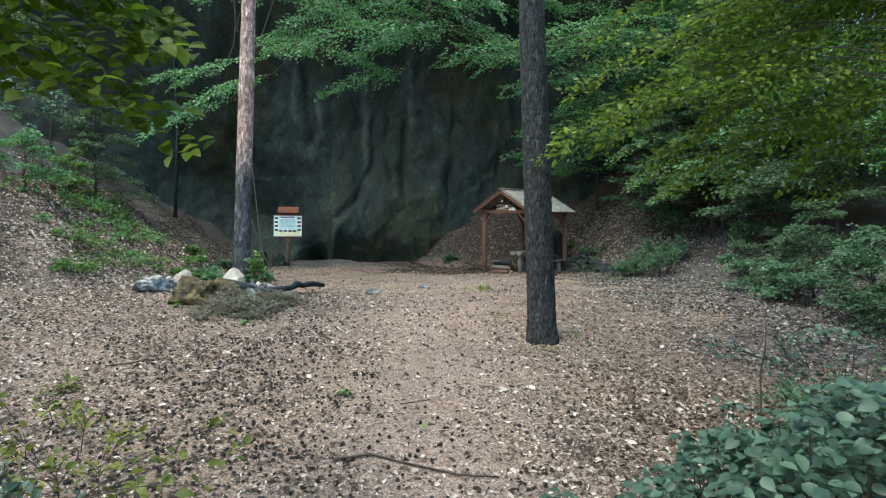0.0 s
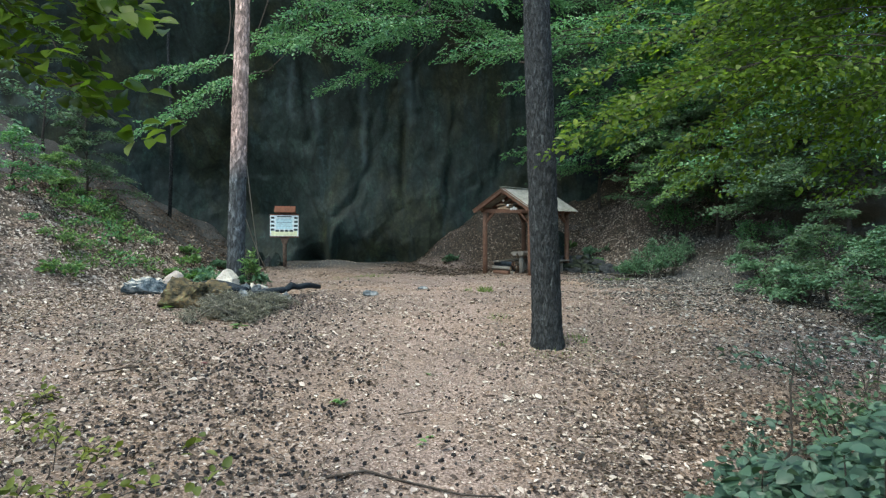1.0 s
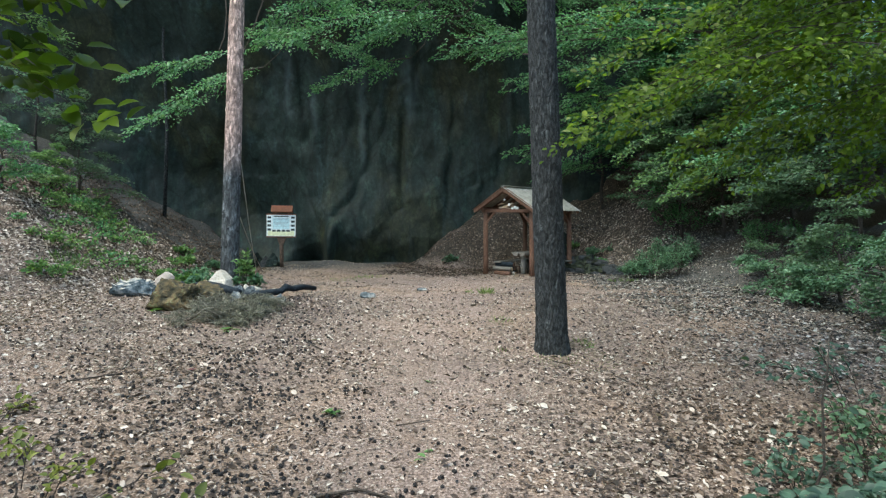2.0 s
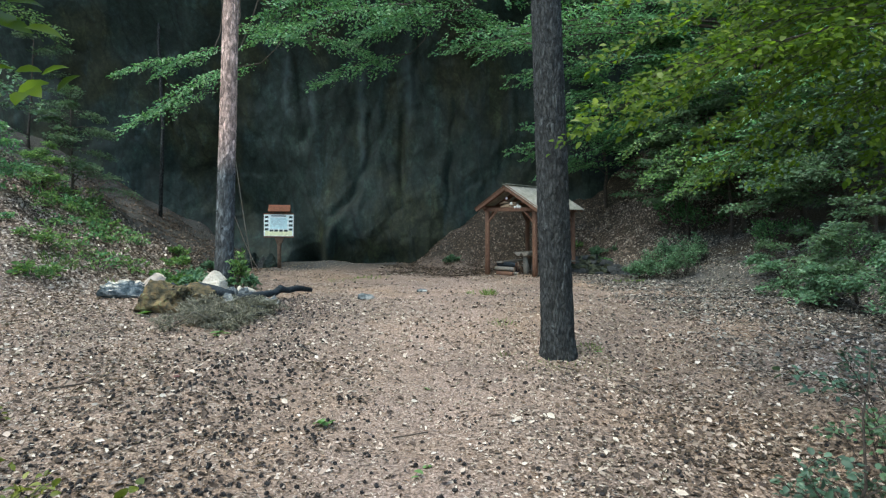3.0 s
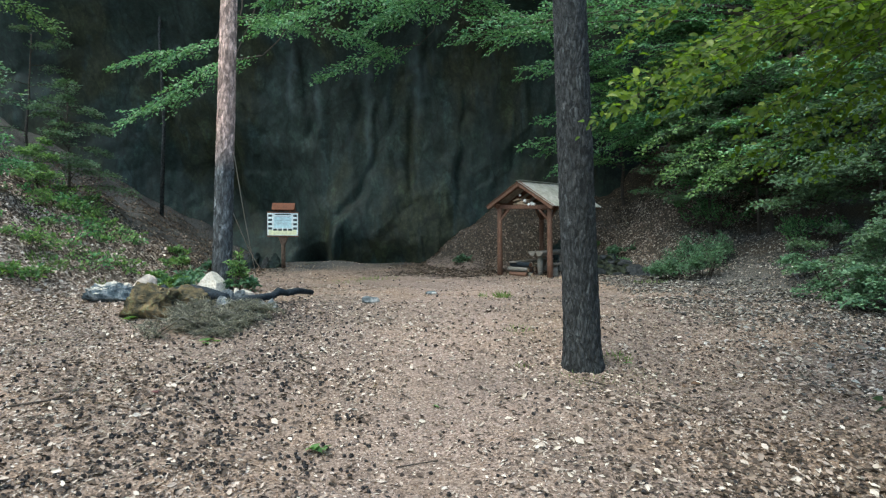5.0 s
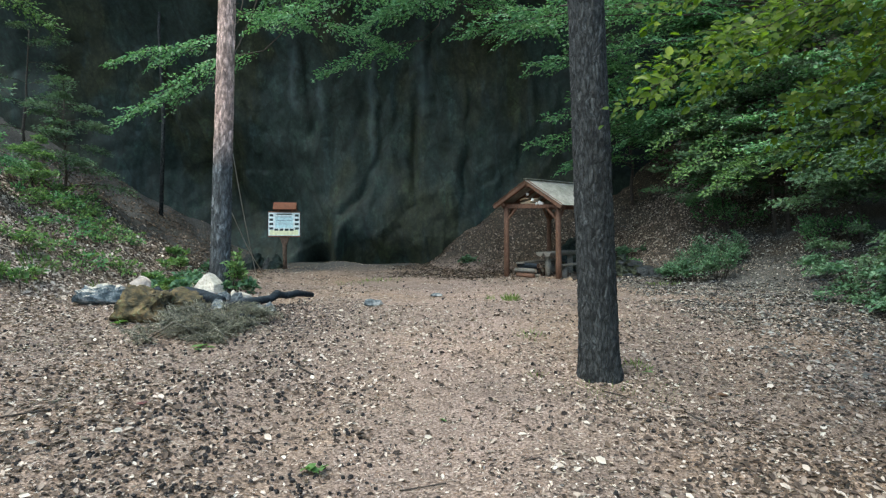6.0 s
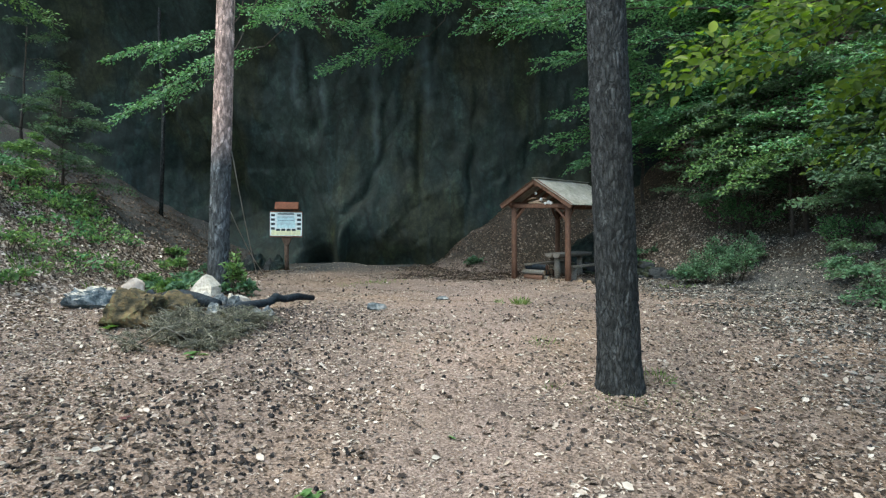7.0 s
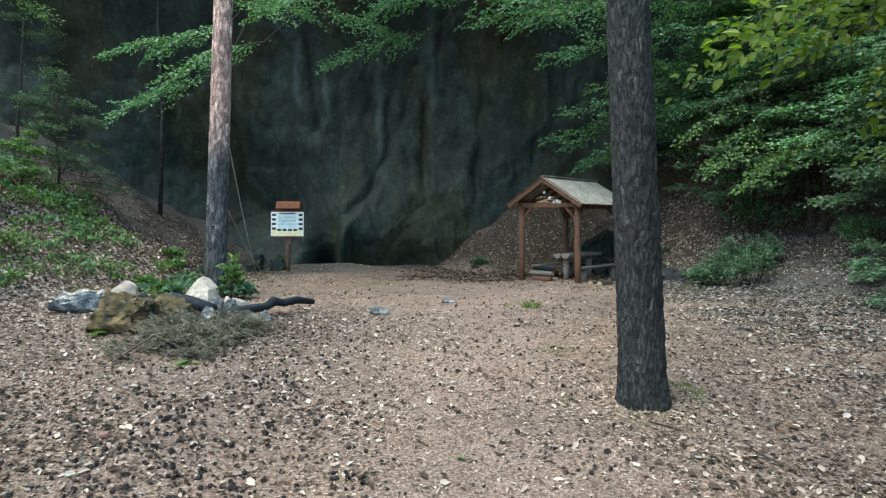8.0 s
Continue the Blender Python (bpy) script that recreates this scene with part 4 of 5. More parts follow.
PINE_WOOD = two_scale("stained_pine_wood", [(0.3, (0.06, 0.032, 0.02)), (0.55, (0.15, 0.078, 0.048)), (0.75, (0.25, 0.14, 0.09))], 2, 14, 0.75, (0.5, 0.5, 0.5), 0.5, 0.006, (6, 6, 0.7))
GREY_WOOD = two_scale("weathered_grey_wood", [(0.3, (0.07, 0.062, 0.052)), (0.55, (0.2, 0.18, 0.15)), (0.75, (0.34, 0.31, 0.27))], 2, 16, 0.9, (0.5, 0.52, 0.5), 0.5, 0.006, (1, 6, 6))
CUT_WOOD = two_scale("cut_log_end", [(0.3, (0.3, 0.21, 0.13)), (0.7, (0.52, 0.4, 0.28))], 4, 20, 0.85)
BLUE_DARK = two_scale("dark_wall_stone", [(0.3, (0.016, 0.018, 0.019)), (0.6, (0.045, 0.049, 0.049)), (0.75, (0.1, 0.1, 0.095))], 3, 12, 0.85)
SHEET = two_scale("grey_roof_sheet", [(0.3, (0.19, 0.18, 0.15)), (0.55, (0.32, 0.305, 0.262)), (0.75, (0.42, 0.4, 0.35))], 1.8, 9, 0.75, (0.55, 0.57, 0.5), 0.75, 0.004)


def slab_material():
    """Blue-grey broken sides under a paler buff colour on faces that point up."""
    m, n, l, b = material("pale_topped_slab", 0.85, 0.25)
    f = noise_node(n, l, 9, 7, 0.7)
    side = ramp(n, l, f, [(0.35, (0.022, 0.032, 0.038)), (0.5, (0.09, 0.118, 0.13)), (0.68, (0.3, 0.32, 0.32))])
    top = ramp(n, l, f, [(0.3, (0.2, 0.18, 0.15)), (0.5, (0.42, 0.38, 0.31)), (0.7, (0.58, 0.54, 0.46))])
    z = n.new("ShaderNodeSeparateXYZ")
    l.new(n.new("ShaderNodeNewGeometry").outputs["Normal"], z.inputs[0])
    l.new(mix(n, l, ramp(n, l, z.outputs["Z"], [(0.55, (0, 0, 0)), (0.85, (1, 1, 1))]), side, top), b.inputs["Base Color"])
    bump(n, l, b, f, 0.8, 0.03)
    return m


SLAB = slab_material()


def stone(name, at, size, seed, mat, label, rough=0.22, cuts=4, turn=0.0, sink=0.12, group="stones of the fireplace", res=3, square=1.0):
    """A stone: a ball shaped by noise, with some flat broken faces."""
    rng = random.Random(seed)
    bm = bmesh.new()
    bmesh.ops.create_icosphere(bm, subdivisions=res, radius=1.0)
    planes = []
    for _ in range(cuts):
        n = Vector((rng.gauss(0, 1), rng.gauss(0, 1), rng.gauss(0.2, 0.7))).normalized()
        planes.append((n, rng.uniform(0.5, 0.78)))
    for v in bm.verts:
        p = v.co.normalized()
        p = Vector([math.copysign(abs(k) ** square, k) for k in p]) * (1 if square == 1 else 0.85)
        r = 1 + rough * noise.fractal(p * 1.4 + Vector((seed, 0, 0)), 0.8, 2.1, 5)
        p = p * r
        for n, d in planes:
            over = p.dot(n) - d
            if over > 0:
                p -= n * over * 0.93
        v.co = p * (1 + 0.09 * noise.fractal(p * 3.5 + Vector((0, seed, 0)), 0.8, 2.0, 3))
    for v in bm.verts:
        # the widest girth lies near the ground
        if v.co.z < -0.1:
            v.co.z = -0.1 + (v.co.z + 0.1) * 0.35
    lo = min(v.co.z for v in bm.verts)
    m = Matrix.Rotation(radians(turn), 4, "Z")
    for v in bm.verts:
        v.co = m @ Vector((v.co.x * size[0] / 2, v.co.y * size[1] / 2, (v.co.z - lo) * size[2] / 1.2))
    me = bpy.data.meshes.new(name)
    bm.to_mesh(me)
    bm.free()
    me.materials.append(mat)
    if 0.5 < rough:
        me.polygons.foreach_set("use_smooth", [True] * len(me.polygons))
    ob = new(name, me)
    ob.matrix_world = Matrix.Translation((at[0], at[1], ground(*at) - size[2] * sink))
    return tagged(ob, label, "stone", group)


def wedge(name, at, mat, label):
    """The pale pointed block: a broken pyramid with a leaning ridge."""
    bm = bmesh.new()
    low = [bm.verts.new(p) for p in ((-0.34, -0.22, 0), (0.22, -0.3, 0), (0.36, 0.05, 0), (0.15, 0.3, 0), (-0.28, 0.24, 0))]
    mid = [bm.verts.new(p) for p in ((-0.27, -0.16, 0.16), (0.2, -0.24, 0.2), (0.31, 0.03, 0.24), (0.13, 0.22, 0.25), (-0.2, 0.18, 0.2))]
    top = [bm.verts.new(p) for p in ((-0.1, -0.05, 0.42), (0.03, -0.1, 0.47), (0.12, 0.0, 0.44), (0.05, 0.08, 0.43), (-0.08, 0.06, 0.4))]
    bm.faces.new(low[::-1])
    bm.faces.new(top)
    for a, b in ((low, mid), (mid, top)):
        for i in range(5):
            bm.faces.new((a[i], a[(i + 1) % 5], b[(i + 1) % 5], b[i]))
    bmesh.ops.subdivide_edges(bm, edges=bm.edges[:], cuts=3, use_grid_fill=True)
    for v in bm.verts:
        v.co += Vector(noise.noise_vector(v.co * 5)) * 0.018
    me = bpy.data.meshes.new(name)
    bm.to_mesh(me)
    bm.free()
    me.materials.append(mat)
    ob = new(name, me)
    ob.matrix_world = Matrix.Translation((at[0], at[1], ground(*at) - 0.03)) @ Matrix.Scale(0.9, 4)
    return tagged(ob, label, "stone", "stones of the fireplace")


wedge("pointed_stone", (-5.1, 14.85), PALE_STONE, "pale angular limestone block with a pointed top")
stone("flat_stone", (-5.75, 12.2), (0.78, 0.5, 0.3), 4, SLAB, "blue-grey flat stone slab with a pale top beside the mossy boulder", 0.42, 6, 12, res=5, square=0.5)
stone("pale_stone", (-5.5, 12.8), (0.54, 0.45, 0.42), 9, PINK_STONE, "pale pinkish flat-topped stone behind the mossy boulder", 0.15, 4, 20, sink=0.03, square=0.6)
stone("mossy_boulder", (-4.68, 11.4), (1.0, 0.85, 0.53), 13, MOSSY, "rounded brown boulder overgrown with moss", 0.35, 4, res=5, square=0.65, sink=0.22)
stone("mossy_boulder", (-4.2, 11.75), (0.75, 0.6, 0.42), 16, MOSSY, "small mossy boulder among dead brush", 0.4, 4, res=4, square=0.7)
for i, (x, y, s, m) in enumerate(((-4.6, 13.6, 0.26, PALE_STONE), (-4.05, 12.85, 0.27, BLUE_STONE), (-3.78, 13.1, 0.34, PALE_STONE), (-3.98, 13.2, 0.26, PALE_STONE), (-3.75, 12.75, 0.26, BLUE_STONE), (-3.45, 12.2, 0.24, BLUE_STONE), (-3.1, 11.7, 0.28, BLUE_STONE), (-3.85, 12.1, 0.28, BLUE_STONE), (-5.0, 12.55, 0.3, CHARRED), (-2.95, 11.95, 0.2, BLUE_STONE), (-3.07, 11.15, 0.3, CHARRED), (-3.95, 11.6, 0.36, BLUE_STONE))):
    stone("small_stone", (x, y), (s * 1.15, s, s * 0.75), 20 + i, m, "small %s stone of the fireplace ring" % ("pale" if m is PALE_STONE else "dark sooty" if m is CHARRED else "blue-grey"), 0.15, 5, i * 47, res=2)
stone("half_buried_stone", (-1.47, 12.9), (0.34, 0.24, 0.16), 31, BLUE_STONE, "small blue-grey stone half buried in soil", 0.15, 5, res=2)
stone("half_buried_stone", (-0.45, 14.6), (0.3, 0.25, 0.07), 32, BLUE_STONE, "flat grey stone level with the soil", 0.15, 4, res=2)


def log(name, points, radii, mat, label, group="", seed=0):
    ob = part_data(name, *tube(points, radii, 12, 0.07, seed), mat, None, "", True)
    return tagged(ob, label, "log", group)


def on(x, y, up):
    return (x, y, ground(x, y) + up)


log("burnt_log", [on(-4.8, 12.6, 0.12), on(-4.5, 12.5, 0.17), on(-4.2, 12.4, 0.17), on(-3.8, 12.2, 0.13)], [0.085, 0.1, 0.1, 0.08], CHARRED, "thick charred log lying across the fireplace", "charred logs", 1)
log("burnt_branch", [on(-3.6, 11.75, 0.14), on(-3.3, 11.85, 0.17), on(-3.02, 12.15, 0.15), on(-2.95, 12.3, 0.21), on(-2.86, 12.45, 0.17), on(-2.72, 12.7, 0.19), on(-2.55, 13.0, 0.13)], [0.062, 0.066, 0.06, 0.07, 0.056, 0.058, 0.044], CHARRED, "long bent charred branch sticking out of the fireplace", "charred logs", 2)


def make_brush():
    """A heap of dead conifer branches: twigs and hanging needles."""
    rng = np.random.default_rng(5)
    thing = empty("brush_pile", on(-3.55, 11.0, 0))
    twigs, P, D, N, S = [], [], [], [], []
    for i in range(330):
        # bundles of branches, each arching up from its own place in the heap
        heap = np.random.default_rng(60 + i % 26)
        f = heap.random()
        x, y = -4.05 + 1.05 * f + heap.normal(0, 0.1) + rng.normal(0, 0.07), 10.42 + 0.75 * f + heap.normal(0, 0.22) + rng.normal(0, 0.08)
        top = heap.uniform(0.08, 0.36) * (1 - 0.45 * f)
        a, ll = rng.choice((-0.7, 0.5, 2.3)) + rng.normal(0, 0.4), rng.uniform(0.25, 0.6)
        d = np.array([math.cos(a), math.sin(a) * 0.7, rng.normal(0.0, 0.3)])
        c = np.array([x, y, ground(x, y) + max(0.03, top * rng.random() ** 0.7)])
        p0, p2 = c - d * ll / 2, c + d * ll / 2
        for p in (p0, p2):
            p[2] = max(p[2], ground(p[0], p[1]) + 0.015)
        p1 = c + np.array([0, 0, rng.uniform(0, 0.1)])
        twigs.append(tube([p0, p1, p2], [0.005, 0.003, 0.0015], 3, caps=False))
        for k in range(100):
            g = rng.random()
            q = (1 - g) ** 2 * p0 + 2 * g * (1 - g) * p1 + g * g * p2
            q[2] = max(q[2], ground(q[0], q[1]) + 0.01)
            P.append(q)
            D.append(unit(d) * 0.9 + rng.normal(0, 0.45, 3) + np.array([0, 0, -0.3]))
            N.append(rng.normal(0, 1, 3))
            S.append(rng.uniform(0.04, 0.1))
    for i in range(22):
        f = rng.random()
        f = 0.25 + 0.6 * f
        x, y, a = -4.05 + 1.05 * f + rng.normal(0, 0.1), 10.42 + 0.75 * f + rng.normal(0, 0.18), rng.choice((-0.5, 0.4, 2.6)) + rng.normal(0, 0.35)
        d, ll = np.array([math.cos(a), math.sin(a) * 0.8, 0]), rng.uniform(0.2, 0.42)
        ends = [np.array(on(x + d[0] * k, y + d[1] * k, h)) for k, h in ((-ll, 0.03), (0, rng.uniform(0.16, 0.36) * (1 - 0.5 * f)), (ll, rng.uniform(0.03, 0.2)))]
        part_data("dead_branch", *tube(ends, [0.012, 0.009, 0.004], 6, 0.15, i), DEAD_TWIG, thing, "", True)
    tagged(part_data("twig_work", *join(twigs), DEAD_TWIG, thing), kind="stuff")
    V, F = leaves(np.array(P), np.array(D), np.array(N), np.array(S), 0.055, 0.02)
    tagged(part_data("needle_mass", V, F, DEAD_NEEDLE, thing, "dry grey-green needles"), kind="stuff")
    tagged(thing, "heap of dead grey conifer brush against the boulder", "brush pile")


make_brush()

# boulders at the foot of the cliff
rb = random.Random(41)
for i in range(12):
    x, y = rb.uniform(-7.4, -5.95), rb.uniform(22.2, 23.6)
    a = rb.uniform(0.35, 0.85)
    stone("boulder", (x, y), (a, a * rb.uniform(0.75, 0.95), a * rb.uniform(0.6, 0.85)), 50 + i, BLUE_DARK if i % 4 == 1 else ROCK, "dark angular boulder at the foot of the cliff", 0.45, 9, i * 31, sink=0.2, group="boulders under the cliff", res=4)
# added dark mass that stands in for the shadow behind the shelter
stone("shadow_rock", (4.0, 22.0), (2.2, 1.2, 1.5), 80, ROCK, "dark rock added for the shadow on the slope behind the shelter", 0.35, 5, 40, sink=0.35, group="boulders under the cliff", res=5)


# ---- the shelter ----
SU, SV = Vector((0.766, -0.643, 0)), Vector((0.643, 0.766, 0))
SO = Vector((1.34, 19.72, 0))
WIDE, DEEP = 1.66, 2.26


def sh(u, v, z):
    """A place in the shelter: along its front, into its depth, and up from its floor."""
    p = SO + SU * u + SV * v
    return Vector((p.x, p.y, 1.99 + z - 0.06 * u + 0.055 * v))


def beam(bm, a, b, w, h, bevel=0.008, roll=None):
    """A squared beam from a to b."""
    d = b - a
    q = d.to_track_quat("Y", "Z")
    box(bm, (w, d.length, h), (a + b) / 2, q.to_matrix(), bevel)


def one_beam(name, a, b, w, h, mat, parent, label=""):
    bm = bmesh.new()
    beam(bm, a, b, w, h)
    return part(name, bm, mat, parent, label)


def make_shelter():
    base = sh(WIDE / 2, DEEP / 2, 0)
    thing = empty("picnic_shelter", (base.x, base.y, base.z))
    eave, ridge = 1.97, 2.66
    for i, (u, v) in enumerate(((0, 0), (WIDE, 0), (0, DEEP), (WIDE, DEEP))):
        foot = sh(u, v, 0)
        foot.z = min(foot.z, ground(foot.x, foot.y)) - 0.06
        head = sh(u, v, eave)
        pts = [foot + (head - foot) * k for k in (0, 0.3, 0.6, 1)]
        part_data("post", *tube(pts, [0.082, 0.078, 0.075, 0.072], 14, 0.03, i), PINE_WOOD, thing, "", True)
    for v in (0, DEEP):
        one_beam("tie_beam", sh(-0.12, v, eave + 0.03), sh(WIDE + 0.12, v, eave + 0.03), 0.09, 0.11, PINE_WOOD, thing)
        for u, s in ((0, 1), (WIDE, -1)):
            one_beam("brace", sh(u, v, eave - 0.38), sh(u + s * 0.34, v, eave - 0.02), 0.05, 0.06, PINE_WOOD, thing)
    for u in (0, WIDE):
        one_beam("wall_plate", sh(u, -0.2, eave + 0.09), sh(u, DEEP + 0.2, eave + 0.09), 0.1, 0.1, PINE_WOOD, thing)
        for v, s in ((0, 1), (DEEP, -1)):
            one_beam("brace", sh(u, v, eave - 0.38), sh(u, v + s * 0.34, eave + 0.02), 0.05, 0.06, PINE_WOOD, thing)
    mid, over = WIDE / 2, 0.24
    one_beam("ridge_beam", sh(mid, -0.22, ridge - 0.1), sh(mid, DEEP + 0.22, ridge - 0.1), 0.08, 0.12, PINE_WOOD, thing)
    for v in (-0.2, 0.55, 1.1, 1.7, DEEP + 0.2):
        for u in (-over, WIDE + over):
            one_beam("rafter", sh(u, v, eave + 0.02), sh(mid, v, ridge - 0.04), 0.06, 0.1, PINE_WOOD, thing)
    for u in (-over - 0.02, WIDE + over + 0.02):
        one_beam("barge_board", sh(u, -0.265, eave + 0.01), sh(mid, -0.265, ridge + 0.0), 0.025, 0.14, PINE_WOOD, thing)
    for u in (-over - 0.05, WIDE + over + 0.05):
        V, n = [], 40
        for k in range(n + 1):
            v = -0.3 + (DEEP + 0.6) * k / n
            wave = 0.012 * (1 if k % 2 else -1)
            for f in (0.0, 0.5, 1.0):
                V.append(sh(u + (mid - u) * f, v, eave + 0.06 + (ridge - eave + 0.0) * f + wave))
        F = [(3 * k + j, 3 * k + j + 1, 3 * k + j + 4, 3 * k + j + 3) for k in range(n) for j in range(2)]
        low = len(V)
        V += [p - Vector((0, 0, 0.012)) for p in V]
        F += [tuple(i + low for i in f[::-1]) for f in F]
        for k in range(n):
            F += [(3 * k, 3 * k + 3, 3 * k + 3 + low, 3 * k + low), (3 * k + 2, 3 * k + 2 + low, 3 * k + 5 + low, 3 * k + 5)]
        part_data("roof_sheet", V, F, SHEET, thing, "grey corrugated roof sheet")
    one_beam("ridge_cap", sh(mid, -0.3, ridge + 0.075), sh(mid, DEEP + 0.3, ridge + 0.075), 0.14, 0.02, SHEET, thing)
    tagged(thing, "small open picnic shelter of reddish posts with grey roof", "shelter")

    # table and benches of split logs
    table = empty("picnic_table", sh(1.1, 1.2, 0))
    for u in (0.92, 1.16):
        pts = []
        for k in range(9):
            a = math.pi + math.pi * k / 8
            pts.append((math.cos(a) * 0.115, math.sin(a) * 0.115))
        V = [sh(u + p[0], v, 0.74 + p[1]) for v in (0.25, 2.0) for p in pts]
        F = [(k, k + 1, k + 10, k + 9) for k in range(8)] + [(8, 0, 9, 17), tuple(range(8, -1, -1)), tuple(range(9, 18))]
        part_data("half_log_top", V, F, GREY_WOOD, table, "split log with its round side down")
    for v in (0.5, 1.7):
        part_data("leg", *tube([sh(1.04, v, -0.05), sh(1.04, v, 0.62)], [0.08, 0.075], 12, 0.04, 3), GREY_WOOD, table, "", True)
    tagged(table, "rustic table of two split grey logs in the shelter", "table")
    for u, z in ((0.35, 0.42), (1.62, 0.42)):
        bench = empty("bench", sh(u, 1.2, 0))
        one_beam("seat", sh(u, 0.1, z), sh(u, 2.2 if u < 1 else 2.9, z), 0.24, 0.05, GREY_WOOD, bench)
        for v in (0.35, 1.9):
            part_data("leg", *tube([sh(u, v, -0.06), sh(u, v, z - 0.02)], [0.085, 0.08], 10, 0.04, 5), GREY_WOOD, bench, "", True)
        tagged(bench, "low weathered plank bench on round stumps", "bench", "benches in the shelter")
    # firewood stacked under the table
    rng = random.Random(8)
    for i in range(12):
        row, col = divmod(i, 5)
        v = 0.15 + 0.16 * col + 0.05 * row
        z = 0.08 + 0.14 * row
        r = rng.uniform(0.06, 0.085)
        a, b = sh(0.2 + rng.uniform(-0.05, 0.05), v, z), sh(0.84 + rng.uniform(-0.06, 0.06), v + rng.uniform(-0.04, 0.04), z)
        lg = empty("firewood_log", a)
        part_data("bark", *tube([a, b], [r, r * 0.95], 10, 0.06, i, caps=False), (PINE_WOOD, GREY_WOOD, CHARRED, TWIG)[i % 4], lg, "", True)
        d = (b - a).normalized() * 0.002
        part_data("cut_end", *tube([a - d, b + d], [r * 0.96, r * 0.91], 10, 0.05, i), CUT_WOOD if i % 2 else PINE_WOOD, lg)
        tagged(lg, "short round firewood log stacked in the shelter", "log", "stacked firewood")
    for k in (0, 0.24):
        a, b = sh(1.95 + k, 0.1, 0.06), sh(2.05 + k, 0.55, 0.06)
        lg = empty("firewood_log", a)
        part_data("bark", *tube([a, b], [0.085, 0.08], 10, 0.05, 4, caps=False), TWIG, lg, "", True)
        d = (b - a).normalized() * 0.002
        part_data("cut_end", *tube([a - d, b + d], [0.082, 0.077], 10, 0.04, 4), CUT_WOOD, lg)
        tagged(lg, "short log with a pale sawn end on the ground", "log", "stacked firewood")

    # odds and ends kept on the front tie beam
    for i, (u, ll, z) in enumerate(((0.5, 0.5, 0.11), (0.62, 0.42, 0.15), (0.45, 0.3, 0.2), (0.78, 0.25, 0.17))):
        a, b = sh(u, -0.02 + 0.02 * i, eave + z), sh(u + ll, 0.03, eave + z + 0.03 * (i - 1))
        ob = part_data("driftwood_stick", *tube([a, (a + b) / 2 + Vector((0, 0, 0.03)), b], [0.02, 0.028, 0.012], 7, 0.2, i), CUT_WOOD, None, "", True)
        tagged(ob, "pale bare stick lying on the shelter's front beam", "stick", "sticks on the beam")
    for i, (u, z, s) in enumerate(((1.12, 0.12, 0.12), (1.2, 0.11, 0.09), (0.88, 0.2, 0.1), (0.72, 0.36, 0.07), (1.02, 0.1, 0.08))):
        p = sh(u, -0.03, eave + z)
        bm = bmesh.new()
        bmesh.ops.create_icosphere(bm, subdivisions=2, radius=s / 2)
        for vert in bm.verts:
            vert.co = vert.co * (1 + 0.4 * noise.noise(vert.co * 14 + Vector((i, 0, 0)))) + p
        ob = part("white_stone", bm, WHITE, None)
        tagged(ob, "white lump of stone set on the shelter's front beam", "stone", "stones on the beam")


WHITE = plain("white_mineral", (0.75, 0.74, 0.7), 0.6)
make_shelter()


# ---- dry stone wall beside the shelter ----
def make_stone_wall():
    rng = random.Random(12)
    thing = empty("dry_stone_wall", on(3.9, 21.0, 0))
    shapes = []
    for s in range(6):
        bm = bmesh.new()
        bmesh.ops.create_icosphere(bm, subdivisions=2, radius=0.5)
        for v in bm.verts:
            v.co = Vector((max(-0.42, min(0.42, v.co.x * 1.2)), max(-0.42, min(0.42, v.co.y * 1.2)), max(-0.36, min(0.36, v.co.z * 1.2)))) * (1 + 0.4 * noise.fractal(v.co * 2.5 + Vector((s * 3, 0, 0)), 0.8, 2.0, 3))
        me = bpy.data.meshes.new("wall_stone")
        bm.to_mesh(me)
        bm.free()
        me.materials.append(ROCK if s % 2 else BLUE_DARK)
        shapes.append(me)
    for row in range(5):
        u = 0.25 * row
        while u < 4.2 - 0.35 * row:
            w = rng.uniform(0.16, 0.36)
            p = Vector((2.6, 21.6, 0)).lerp(Vector((5.6, 18.9, 0)), u / 4.2) + SV * (0.07 * row + rng.uniform(-0.05, 0.05))
            ob = new("wall_stone", shapes[rng.randrange(6)])
            ob.matrix_world = Matrix.Translation((p.x, p.y, 2.0 + 0.13 * row + rng.uniform(-0.02, 0.02))) @ Euler((rng.uniform(-0.25, 0.25), rng.uniform(-0.3, 0.3), rng.uniform(-0.4, 0.4) - 0.66)).to_matrix().to_4x4() @ Matrix.Diagonal((w * 1.2, 0.34, rng.uniform(0.17, 0.26), 1))
            under(ob, thing)
            u += w * 0.92
    tagged(thing, "low dark dry stone wall at the foot of the slope", "wall")


make_stone_wall()


# ---- the information board ----
BOARD_WOOD = two_scale("orange_brown_board", [(0.3, (0.1, 0.038, 0.022)), (0.6, (0.22, 0.085, 0.045)), (0.75, (0.32, 0.14, 0.08))], 2, 12, 0.7, (0.5, 0.5, 0.5), 0.4, 0.004, (0.7, 6, 6))
PRINT = plain("printed_sheet", (0.8, 0.86, 0.82), 0.5)
INK, YELLOW, PHOTO = plain("dark_print", (0.03, 0.04, 0.04), 0.5), plain("yellow_print", (0.82, 0.8, 0.5), 0.5), plain("pale_blue_print", (0.62, 0.8, 0.8), 0.5)


